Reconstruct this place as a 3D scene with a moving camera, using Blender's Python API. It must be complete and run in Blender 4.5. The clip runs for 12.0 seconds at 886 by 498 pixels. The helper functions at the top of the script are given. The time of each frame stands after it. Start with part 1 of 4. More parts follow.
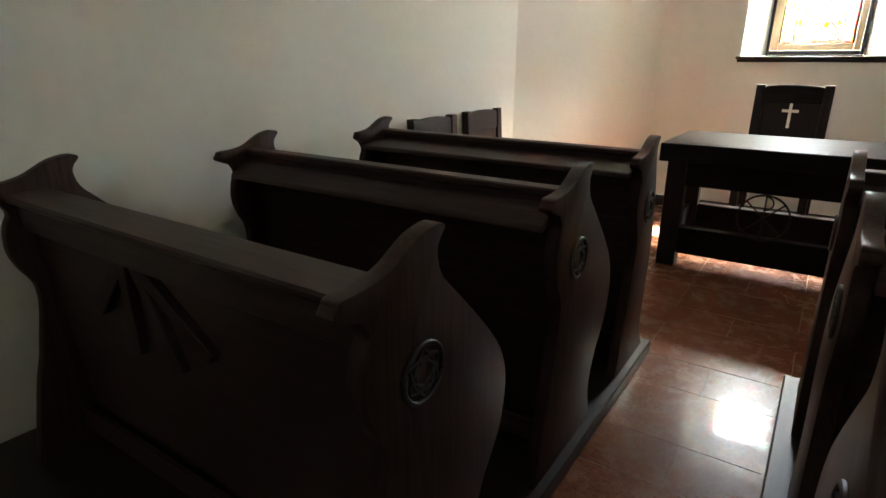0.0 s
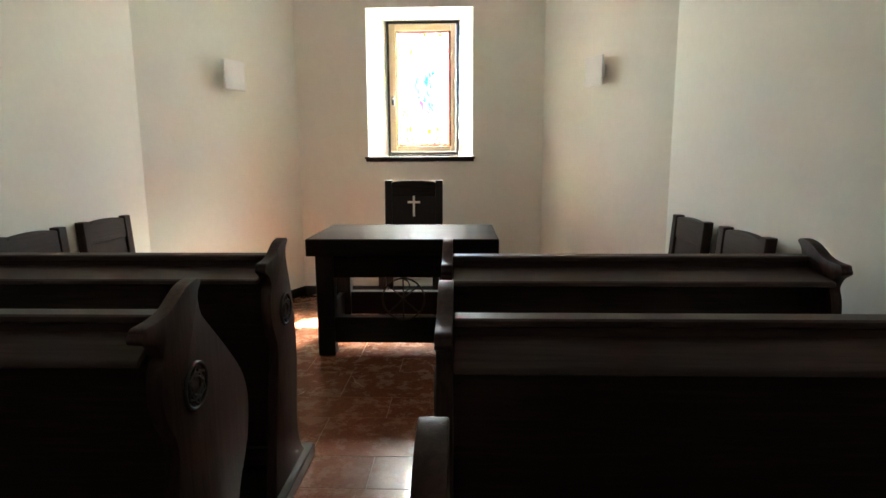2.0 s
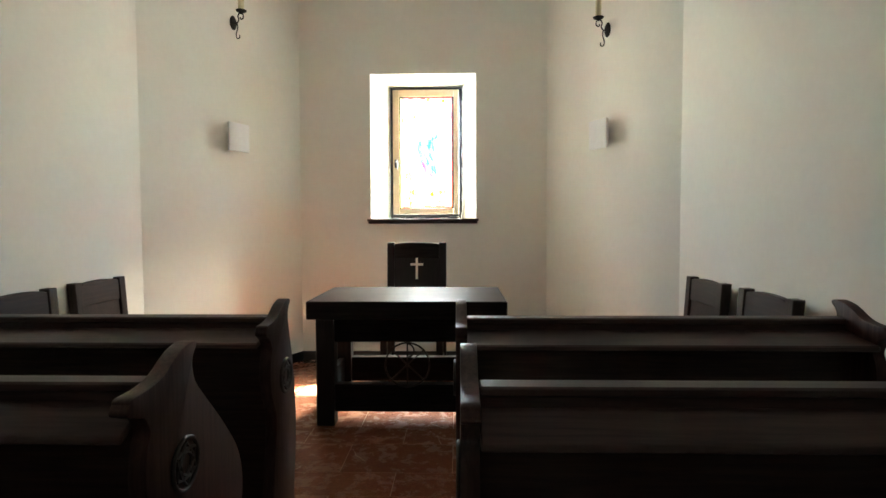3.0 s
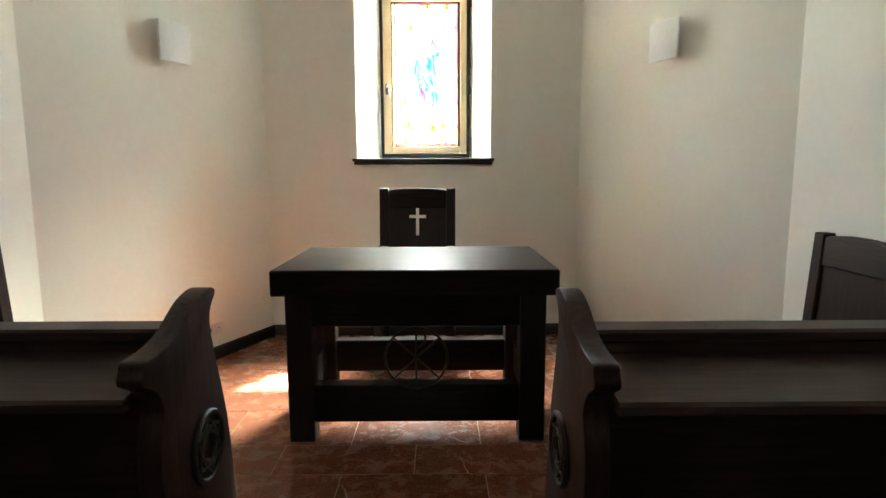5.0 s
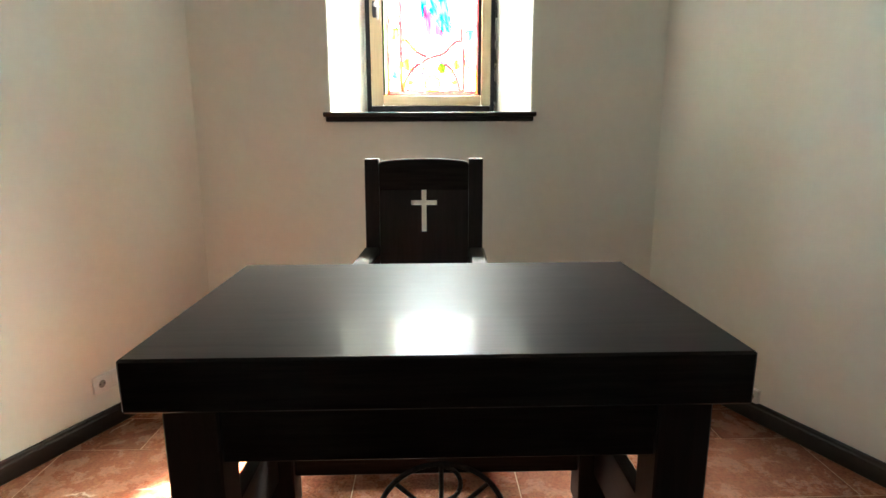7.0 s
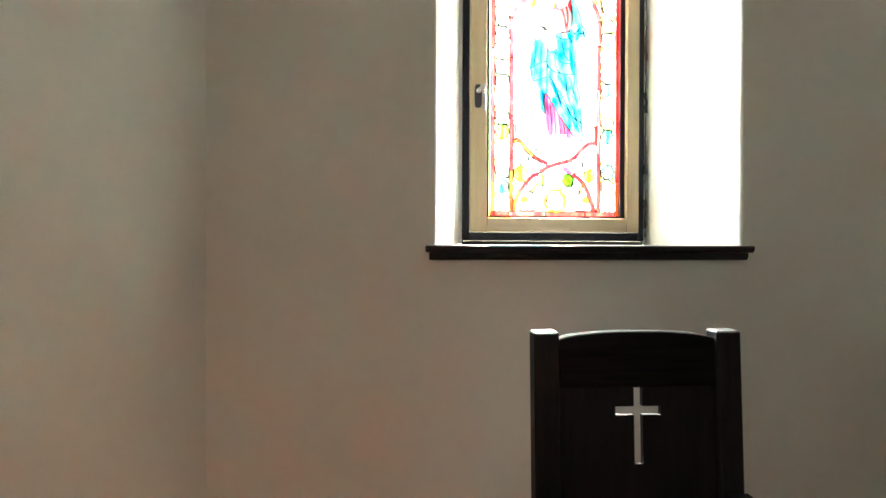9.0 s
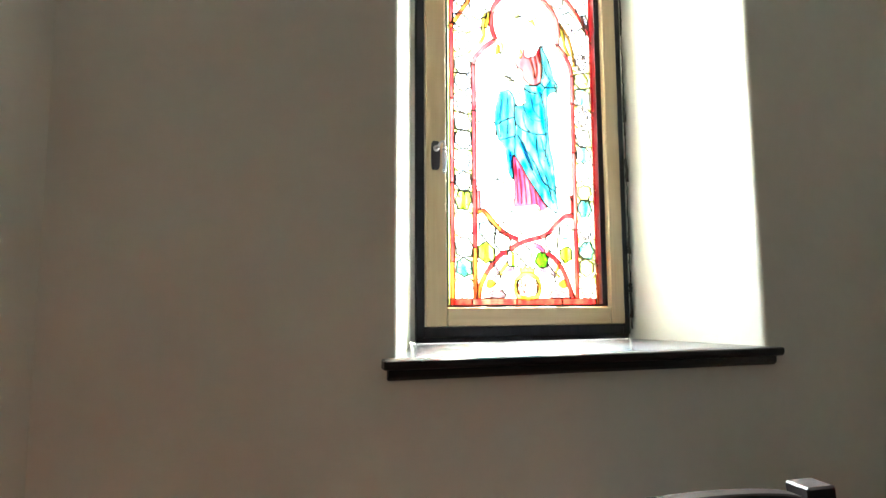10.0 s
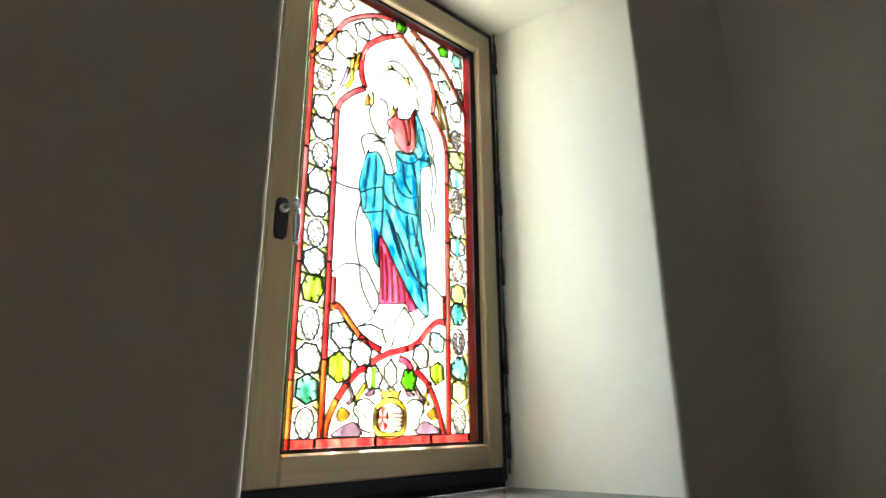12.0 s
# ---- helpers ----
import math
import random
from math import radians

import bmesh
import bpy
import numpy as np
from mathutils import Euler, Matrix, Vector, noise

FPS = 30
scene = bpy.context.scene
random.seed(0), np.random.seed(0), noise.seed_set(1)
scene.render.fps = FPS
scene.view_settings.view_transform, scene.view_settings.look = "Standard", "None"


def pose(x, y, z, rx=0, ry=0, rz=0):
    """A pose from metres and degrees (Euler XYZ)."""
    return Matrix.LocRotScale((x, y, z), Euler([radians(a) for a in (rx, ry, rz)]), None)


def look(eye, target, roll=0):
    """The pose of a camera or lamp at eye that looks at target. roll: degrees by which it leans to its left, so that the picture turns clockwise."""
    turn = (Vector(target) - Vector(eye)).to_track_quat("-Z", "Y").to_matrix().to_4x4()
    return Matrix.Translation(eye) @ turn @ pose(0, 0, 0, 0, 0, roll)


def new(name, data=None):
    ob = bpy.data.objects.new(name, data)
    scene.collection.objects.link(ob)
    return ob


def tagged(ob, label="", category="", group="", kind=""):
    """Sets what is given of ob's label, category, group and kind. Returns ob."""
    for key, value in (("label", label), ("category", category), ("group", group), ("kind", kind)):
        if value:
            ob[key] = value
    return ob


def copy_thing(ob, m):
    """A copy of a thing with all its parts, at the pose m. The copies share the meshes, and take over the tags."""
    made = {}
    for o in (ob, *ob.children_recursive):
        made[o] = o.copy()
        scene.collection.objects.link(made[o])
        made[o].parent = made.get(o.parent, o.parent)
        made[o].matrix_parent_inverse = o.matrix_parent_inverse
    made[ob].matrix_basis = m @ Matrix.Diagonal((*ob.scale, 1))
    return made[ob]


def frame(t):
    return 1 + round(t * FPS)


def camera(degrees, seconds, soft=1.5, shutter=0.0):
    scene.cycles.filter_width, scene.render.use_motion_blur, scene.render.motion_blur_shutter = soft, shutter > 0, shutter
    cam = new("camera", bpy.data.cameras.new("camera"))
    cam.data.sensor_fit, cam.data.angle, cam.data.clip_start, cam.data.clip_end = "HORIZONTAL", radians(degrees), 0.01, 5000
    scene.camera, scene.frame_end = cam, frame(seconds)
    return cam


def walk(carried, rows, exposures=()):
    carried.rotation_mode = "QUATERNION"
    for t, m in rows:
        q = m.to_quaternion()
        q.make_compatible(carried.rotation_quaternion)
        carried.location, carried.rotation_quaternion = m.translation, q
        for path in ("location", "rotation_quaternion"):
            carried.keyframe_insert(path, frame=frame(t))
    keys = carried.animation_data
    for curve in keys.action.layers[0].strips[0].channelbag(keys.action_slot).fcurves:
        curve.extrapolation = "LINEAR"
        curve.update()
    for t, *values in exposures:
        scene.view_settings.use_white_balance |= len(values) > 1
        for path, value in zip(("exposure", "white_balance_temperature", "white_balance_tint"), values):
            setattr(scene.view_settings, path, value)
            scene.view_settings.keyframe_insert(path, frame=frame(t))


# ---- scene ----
cam = camera(76.1, 12.0)
PATH = [
    (0, (0.263, -0.269, 1.385), (-0.795, 1.306, 0.755), 0.2),
    (0.5, (0.326, -0.224, 1.391), (-0.421, 1.532, 0.792), 0.1),
    (1, (0.389, -0.196, 1.41), (-0.034, 1.676, 0.844), -0.2),
    (1.5, (0.418, -0.165, 1.427), (0.253, 1.77, 0.948), -0.3),
    (2, (0.423, -0.114, 1.424), (0.357, 1.859, 1.105), -0.3),
    (2.5, (0.421, -0.065, 1.419), (0.369, 1.929, 1.27), -0.3),
    (3, (0.357, 0.008, 1.391), (0.302, 2.005, 1.299), -0.2),
    (3.2, (0.292, 0.071, 1.38), (0.231, 2.069, 1.293), -0.2),
    (4.8, (0.141, 1.043, 1.314), (0.141, 3.032, 1.104), -0.3),
    (5, (0.119, 1.162, 1.307), (0.134, 3.145, 1.046), -0.2),
    (5.5, (0.097, 1.545, 1.299), (0.130, 3.515, 0.958), -0.1),
    (6, (0.091, 1.935, 1.28), (0.141, 3.892, 0.87), -0.2),
    (6.5, (0.064, 2.264, 1.284), (0.121, 4.215, 0.85), -0.2),
    (7, (-0.018, 2.626, 1.324), (0.035, 4.584, 0.924), -0.2),
    (7.5, (-0.126, 2.962, 1.355), (-0.074, 4.933, 1.019), 0.1),
    (7.7, (-0.163, 3.137, 1.317), (-0.126, 5.124, 1.093), 0.1),
    (8.2, (-0.40, 3.37, 1.352), (-0.33, 5.36, 1.162), 0.1),
    (8.7, (-0.655, 3.655, 1.40), (-0.48, 5.645, 1.33), 0.2),
    (9.0, (-0.712, 3.885, 1.432), (-0.48, 5.87, 1.42), 0.2),
    (9.3, (-0.696, 4.072, 1.462), (-0.416, 6.052, 1.498), 0.2),
    (9.5, (-0.723, 4.181, 1.491), (-0.36, 6.145, 1.577), 0.1),
    (10, (-0.790, 4.415, 1.557), (-0.226, 6.324, 1.751), -0.3),
    (10.5, (-0.831, 4.587, 1.608), (-0.041, 6.401, 1.898), -0.3),
    (11, (-0.862, 4.765, 1.622), (0.160, 6.438, 2.021), -0.6),
    (11.5, (-0.841, 4.915, 1.640), (0.334, 6.452, 2.14), -0.5),
    (12, (-0.812, 5.022, 1.618), (0.461, 6.46, 2.185), -0.4),
]

EXPOSURE = [(0.0, 6.95, 6500, 7), (1.5, 6.85, 6500, 7), (2.5, 6.75, 6450, 7), (5.5, 6.8, 6300, 4), (6.5, 6.8, 6200, 3), (7.5, 6.4, 6150, 3), (9.5, 5.95, 6150, 5), (10.5, 5.2, 6100, 6), (11.0, 4.8, 6100, 6), (12.0, 4.25, 6100, 6)]
walk(cam, [(t, look(eye, target, roll)) for t, eye, target, roll in PATH], EXPOSURE)

# ---- world, sun, light of the window ----
SUN_WAY = Vector((-0.338, -0.615, -1.0)).normalized()
world = bpy.data.worlds.new("sky")
scene.world = world
world.use_nodes = True
wn = world.node_tree.nodes
sky = wn.new("ShaderNodeTexSky")
sky.sky_type = "NISHITA"
sky.sun_disc = False
sky.sun_elevation = math.asin(-SUN_WAY.z)
sky.sun_rotation = math.atan2(-SUN_WAY.x, -SUN_WAY.y)
wn["Background"].inputs["Strength"].default_value = 0.05
world.node_tree.links.new(sky.outputs["Color"], wn["Background"].inputs["Color"])

sun_data = bpy.data.lights.new("sun", "SUN")
sun_data.energy, sun_data.angle, sun_data.color = 5.0, radians(0.9), (1.0, 0.93, 0.80)
sun_ob = new("sun", sun_data)
sun_ob.matrix_world = look((0, 0, 20), Vector((0, 0, 20)) + SUN_WAY)

# daylight of the sky and of the sunlit ground in the window's outer opening
win_data = bpy.data.lights.new("window_daylight", "AREA")
win_data.shape, win_data.size, win_data.size_y = "RECTANGLE", 0.76, 1.38
win_data.energy, win_data.color = 1.8, (0.95, 0.98, 1.0)
win_ob = new("window_daylight", win_data)
win_ob.matrix_world = look((0.008, 6.195, 2.125), (0.008, 0, 2.125))

# lamp added for the upper sky, beaming downwards to raise the room's bounced light
dome_data = bpy.data.lights.new("upper_sky_lamp", "AREA")
dome_data.shape, dome_data.size, dome_data.size_y, dome_data.spread = "RECTANGLE", 0.85, 0.85, radians(62)
dome_data.energy, dome_data.color = 5.0, (0.97, 0.98, 1.0)
dome_ob = new("upper_sky_lamp", dome_data)
dome_ob.matrix_world = look((0.03, 6.58, 2.72), (0.03, 6.58 - math.cos(radians(61)), 2.72 - math.sin(radians(61))))

# added warm lamp outside the opening, for sunlight scattered by the stained glass
scatter_data = bpy.data.lights.new("window_sun_scatter", "AREA")
scatter_data.shape, scatter_data.size, scatter_data.size_y, scatter_data.spread = "RECTANGLE", 0.55, 1.0, radians(62)
scatter_data.energy, scatter_data.color = 5.4, (1.0, 0.97, 0.82)
scatter_ob = new("window_sun_scatter", scatter_data)
scatter_ob.matrix_world = look(Vector((0.01, 6.13, 2.145)) - SUN_WAY * 0.75, Vector((0.01, 6.13, 2.145)))


# ---- materials ----
def material(name, base, rough=0.5, metal=0.0, spec=0.5):
    m = bpy.data.materials.new(name)
    m.use_nodes = True
    b = m.node_tree.nodes["Principled BSDF"]
    b.inputs["Base Color"].default_value = (*base, 1)
    b.inputs["Roughness"].default_value = rough
    b.inputs["Metallic"].default_value = metal
    b.inputs["Specular IOR Level"].default_value = spec
    return m, m.node_tree.nodes, m.node_tree.links, b


def coords(n, l, scale=(1, 1, 1), kind="Object"):
    tc, mp = n.new("ShaderNodeTexCoord"), n.new("ShaderNodeMapping")
    mp.inputs["Scale"].default_value = scale
    l.new(tc.outputs[kind], mp.inputs["Vector"])
    return mp.outputs["Vector"]


def noise_tex(n, l, vec, scale, detail=4.0, rough=0.55, warp=0.0):
    t = n.new("ShaderNodeTexNoise")
    t.inputs["Scale"].default_value, t.inputs["Detail"].default_value = scale, detail
    t.inputs["Roughness"].default_value, t.inputs["Distortion"].default_value = rough, warp
    l.new(vec, t.inputs["Vector"])
    return t.outputs["Fac"]


def ramp(n, l, fac, stops):
    r = n.new("ShaderNodeValToRGB")
    e = r.color_ramp.elements
    while len(e) < len(stops):
        e.new(0.5)
    for k, (p, c) in enumerate(stops):
        e[k].position, e[k].color = p, (*c, 1)
    l.new(fac, r.inputs["Fac"])
    return r.outputs["Color"]


def mixed(n, l, fac, a, b, mode="MIX"):
    x = n.new("ShaderNodeMix")
    x.data_type, x.blend_type = "RGBA", mode
    for sock, v in ((x.inputs[0], fac), (x.inputs[6], a), (x.inputs[7], b)):
        if hasattr(v, "is_linked"):
            l.new(v, sock)
        elif isinstance(v, tuple):
            sock.default_value = (*v, 1)
        else:
            sock.default_value = v
    return x.outputs[2]


def bump(n, l, height, strength, distance, b):
    x = n.new("ShaderNodeBump")
    x.inputs["Strength"].default_value, x.inputs["Distance"].default_value = strength, distance
    l.new(height, x.inputs["Height"])
    l.new(x.outputs["Normal"], b.inputs["Normal"])


def spread(n, l, fac, lo, hi, sock):
    x = n.new("ShaderNodeMapRange")
    x.inputs["To Min"].default_value, x.inputs["To Max"].default_value = lo, hi
    l.new(fac, x.inputs["Value"])
    l.new(x.outputs["Result"], sock)


def plaster(name, tone):
    m, n, l, b = material(name, tone, 0.85, spec=0.25)
    v = coords(n, l)
    big = noise_tex(n, l, v, 0.9, 3)
    fine = noise_tex(n, l, v, 160, 3, 0.6)
    mid = noise_tex(n, l, v, 22, 4, 0.6)
    dark = tuple(c * 0.94 for c in tone)
    l.new(mixed(n, l, mixed(n, l, 0.5, ramp(n, l, big, [(0.3, (0, 0, 0)), (0.7, (1, 1, 1))]), ramp(n, l, mid, [(0.3, (0, 0, 0)), (0.7, (1, 1, 1))])), dark, tone), b.inputs["Base Color"])
    bump(n, l, mixed(n, l, 0.4, fine, mid), 0.38, 0.002, b)
    return m


def wood(name, dark, light, rough, along="x", sheen=0.5, relief=0.25):
    m, n, l, b = material(name, dark, rough, spec=sheen)
    s = {"x": (1.2, 22, 22), "y": (22, 1.2, 22), "z": (22, 22, 1.2)}[along]
    v = coords(n, l, s)
    grain = noise_tex(n, l, v, 3.0, 6, 0.65, 0.4)
    pores = noise_tex(n, l, v, 14.0, 3, 0.6)
    wear = noise_tex(n, l, coords(n, l), 3.5, 4, 0.6)
    col = ramp(n, l, grain, [(0.32, dark), (0.7, light)])
    l.new(col, b.inputs["Base Color"])
    spread(n, l, wear, rough * 0.9, rough * 1.12, b.inputs["Roughness"])
    bump(n, l, pores, relief, 0.0012, b)
    return m


WALL = plaster("wall_plaster", (0.885, 0.865, 0.795))
CEILING = plaster("ceiling_plaster", (0.90, 0.89, 0.87))
PEW_X = wood("pew_wood_long", (0.029, 0.0165, 0.0155), (0.070, 0.039, 0.034), 0.45, "x", 0.30)
PEW_Z = wood("pew_wood_upright", (0.029, 0.0165, 0.0155), (0.070, 0.039, 0.034), 0.46, "z", 0.16)
CHAIR = [wood("chair_wood_" + ax, (0.016, 0.0100, 0.0092), (0.042, 0.0245, 0.0210), 0.42, ax, 0.25) for ax in "xyz"]
DARK_X = wood("table_wood_long", (0.008, 0.0068, 0.0068), (0.020, 0.016, 0.015), 0.33, "x", 0.045, 0.05)
varnish = DARK_X.node_tree.nodes["Principled BSDF"]
varnish.inputs["Coat Weight"].default_value, varnish.inputs["Coat Roughness"].default_value = 0.11, 0.08
DARK_Y = wood("table_wood_cross", (0.0095, 0.0080, 0.0086), (0.019, 0.0150, 0.0150), 0.45, "y", 0.25, 0.1)
DARK_Z = wood("table_wood_upright", (0.0095, 0.0080, 0.0086), (0.019, 0.0150, 0.0150), 0.45, "z", 0.25, 0.1)
BOARD = wood("baseboard_wood", (0.008, 0.007, 0.007), (0.018, 0.014, 0.012), 0.3, "x")
STEP = wood("platform_wood", (0.014, 0.010, 0.008), (0.035, 0.024, 0.018), 0.36, "y")
# blue-grey base puts the window's sheen into the black sill's colour
SILL_SHEEN = wood("sill_wood_sheen", (0.040, 0.041, 0.048), (0.075, 0.075, 0.084), 0.19, "x")
FRAME_DARK = wood("window_frame_dark", (0.010, 0.010, 0.015), (0.018, 0.018, 0.026), 0.6, "z", 0.25)
SASH_Z = wood("sash_wood_upright", (0.30, 0.225, 0.135), (0.37, 0.285, 0.180), 0.45, "z")
SASH_X = wood("sash_wood_cross", (0.30, 0.225, 0.135), (0.37, 0.285, 0.180), 0.45, "x")


def iron_material():
    m, n, l, b = material("wrought_iron", (0.02, 0.018, 0.017), 0.5, 0.7)
    f = noise_tex(n, l, coords(n, l), 90, 3)
    l.new(ramp(n, l, f, [(0.3, (0.012, 0.011, 0.010)), (0.75, (0.045, 0.036, 0.030))]), b.inputs["Base Color"])
    bump(n, l, f, 0.4, 0.001, b)
    return m


def simple(name, tone, rough, metal=0.0, scale=40.0):
    m, n, l, b = material(name, tone, rough, metal)
    f = noise_tex(n, l, coords(n, l), scale, 3)
    l.new(mixed(n, l, f, tuple(c * 0.88 for c in tone), tone), b.inputs["Base Color"])
    spread(n, l, f, rough * 0.85, rough * 1.2, b.inputs["Roughness"])
    return m


IRON = iron_material()
# olive tone lighter than bare lead, with the bright glass's glare put into it
LEAD = simple("lead", (0.13, 0.105, 0.055), 0.55, 0.3, 200)
PEWTER = simple("medallion_metal", (0.042, 0.038, 0.038), 0.55, 0.25, 120)
PLATE = simple("handle_plate", (0.035, 0.035, 0.045), 0.4, 0.6, 60)
STEEL = simple("handle_steel", (0.34, 0.34, 0.36), 0.32, 0.9, 60)
WHITE = simple("white_plastic", (0.80, 0.78, 0.74), 0.35)
LAMP_WHITE = simple("lamp_plaster", (0.84, 0.83, 0.82), 0.7)
# grey stands in for the shade inside the white socket's well
WELL_SHADE = simple("socket_well_shade", (0.30, 0.28, 0.25), 0.5)
HOLE = simple("socket_hole", (0.06, 0.055, 0.05), 0.6)
WAX = simple("candle_wax", (0.70, 0.63, 0.40), 0.5)
CAULK = simple("dark_caulk", (0.05, 0.045, 0.042), 0.8)
GROUT = simple("floor_grout", (0.42, 0.29, 0.21), 0.7, 0.0, 60)
GROUND = simple("outside_ground", (0.22, 0.21, 0.18), 0.9, 0.0, 3)
ROOF = simple("roof_felt", (0.12, 0.11, 0.10), 0.9, 0.0, 5)


def marble():
    m, n, l, b = material("red_marble", (0.3, 0.1, 0.06), 0.12, spec=0.17)
    geo, info = n.new("ShaderNodeNewGeometry"), n.new("ShaderNodeObjectInfo")
    off = n.new("ShaderNodeVectorMath")
    off.operation = "MULTIPLY_ADD"
    comb = n.new("ShaderNodeCombineXYZ")
    for k in range(3):
        l.new(info.outputs["Random"], comb.inputs[k])
    l.new(comb.outputs[0], off.inputs[0])
    off.inputs[1].default_value = (37, 61, 13)
    l.new(geo.outputs["Position"], off.inputs[2])
    v = off.outputs[0]
    cloud = noise_tex(n, l, v, 9.0, 7, 0.70, 0.3)
    fleck = noise_tex(n, l, v, 30, 6, 0.72, 0.8)
    speck = noise_tex(n, l, v, 90, 3, 0.6)
    base = ramp(n, l, cloud, [(0.24, (0.140, 0.043, 0.026)), (0.50, (0.200, 0.072, 0.041)), (0.78, (0.250, 0.108, 0.062))])
    pale = ramp(n, l, fleck, [(0.46, (0, 0, 0)), (0.80, (1, 1, 1))])
    col = mixed(n, l, mixed(n, l, 0.42, (0, 0, 0), pale), base, (0.34, 0.205, 0.105))
    dark = ramp(n, l, speck, [(0.36, (0.42, 0.36, 0.34)), (0.56, (1, 1, 1))])
    col = mixed(n, l, 0.6, col, dark, "MULTIPLY")
    vein = n.new("ShaderNodeTexVoronoi")
    vein.feature = "DISTANCE_TO_EDGE"
    vein.inputs["Scale"].default_value = 1.5
    wob = n.new("ShaderNodeMix")
    wob.data_type = "VECTOR"
    wob.inputs[0].default_value = 0.12
    nz = n.new("ShaderNodeTexNoise")
    nz.inputs["Scale"].default_value, nz.inputs["Detail"].default_value = 5, 5
    l.new(v, nz.inputs["Vector"])
    l.new(v, wob.inputs[4])
    l.new(nz.outputs["Color"], wob.inputs[5])
    l.new(wob.outputs[1], vein.inputs["Vector"])
    line = ramp(n, l, vein.outputs["Distance"], [(0.0, (1, 1, 1)), (0.0045, (0, 0, 0))])
    gate = ramp(n, l, noise_tex(n, l, v, 2.3, 3), [(0.58, (0, 0, 0)), (0.66, (1, 1, 1))])
    col = mixed(n, l, mixed(n, l, 1.0, line, gate, "MULTIPLY"), col, (0.62, 0.52, 0.44))
    tint = n.new("ShaderNodeMapRange")
    tint.inputs["To Min"].default_value, tint.inputs["To Max"].default_value = 0.82, 1.18
    l.new(info.outputs["Random"], tint.inputs["Value"])
    hsv = n.new("ShaderNodeHueSaturation")
    l.new(tint.outputs["Result"], hsv.inputs["Value"])
    l.new(col, hsv.inputs["Color"])
    l.new(hsv.outputs["Color"], b.inputs["Base Color"])
    spread(n, l, cloud, 0.22, 0.32, b.inputs["Roughness"])
    b.inputs["Coat Weight"].default_value, b.inputs["Coat Roughness"].default_value = 0.26, 0.05
    bump(n, l, noise_tex(n, l, v, 5, 3), 0.03, 0.004, b)
    return m


MARBLE = marble()


def glass(name, tint, streak=0.25, light=None):
    """Stained glass: clear coloured sheet with streaks and a little gloss."""
    tint = tuple(min(0.97, c * 1.2) for c in tint)
    light = tuple(min(0.985, c * 1.1) for c in light) if light else None
    m = bpy.data.materials.new(name)
    m.use_nodes = True
    n, l = m.node_tree.nodes, m.node_tree.links
    n.remove(n["Principled BSDF"])
    clear, gloss, mix = n.new("ShaderNodeBsdfTransparent"), n.new("ShaderNodeBsdfGlossy"), n.new("ShaderNodeMixShader")
    gloss.inputs["Roughness"].default_value = 0.12
    f = noise_tex(n, l, coords(n, l, (22, 22, 7)), 1.4, 4, 0.6, 0.8)
    f = ramp(n, l, f, [(0.34, (0, 0, 0)), (0.66, (1, 1, 1))])
    l.new(mixed(n, l, f, tuple(c * (1 - streak) for c in tint), light or tuple(min(1.0, c * (1 + streak) + 0.08 * streak * max(tint)) for c in tint)), clear.inputs["Color"])
    mix.inputs[0].default_value = 0.04
    l.new(clear.outputs[0], mix.inputs[1])
    l.new(gloss.outputs[0], mix.inputs[2])
    l.new(mix.outputs[0], n["Material Output"].inputs["Surface"])
    return m


CLEAR = glass("clear_glass", (0.76, 0.775, 0.76), 0.05)
G_BLUE = glass("blue_glass", (0.012, 0.34, 0.45), 0.25, (0.50, 0.78, 0.80))
G_DEEP = glass("deep_blue_glass", (0.14, 0.42, 0.58), 0.3)
G_SKY = glass("sky_blue_glass", (0.62, 0.82, 0.88), 0.25)
G_PALE = glass("pale_blue_glass", (0.68, 0.80, 0.80), 0.2, (0.90, 0.92, 0.92))
G_TEAL = glass("teal_glass", (0.66, 0.86, 0.80), 0.2, (0.92, 0.95, 0.92))
G_RED = glass("red_glass", (0.66, 0.060, 0.085), 0.2, (0.78, 0.22, 0.18))
G_PINK = glass("crimson_glass", (0.62, 0.07, 0.16), 0.2, (0.78, 0.30, 0.36))
G_ROSE = glass("rose_glass", (0.64, 0.14, 0.15), 0.2, (0.78, 0.38, 0.32))
G_ORANGE = glass("orange_red_glass", (0.66, 0.12, 0.08), 0.2, (0.80, 0.44, 0.14))
G_GREEN = glass("green_glass", (0.16, 0.42, 0.02), 0.2, (0.40, 0.70, 0.10))
G_LIME = glass("lime_glass", (0.42, 0.56, 0.05), 0.2, (0.72, 0.78, 0.34))
G_MINT = glass("mint_glass", (0.20, 0.46, 0.36), 0.2, (0.55, 0.76, 0.68))
G_GOLD = glass("gold_glass", (0.62, 0.44, 0.07), 0.2, (0.76, 0.68, 0.26))
G_STRAW = glass("straw_glass", (0.64, 0.62, 0.24), 0.15, (0.76, 0.76, 0.44))
G_AMBER = glass("amber_glass", (0.50, 0.29, 0.06), 0.2, (0.70, 0.50, 0.16))
G_VIOLET = glass("violet_glass", (0.28, 0.19, 0.25), 0.2, (0.52, 0.42, 0.48))
G_SMOKE = glass("smoke_violet_glass", (0.60, 0.54, 0.57), 0.2, (0.80, 0.76, 0.78))


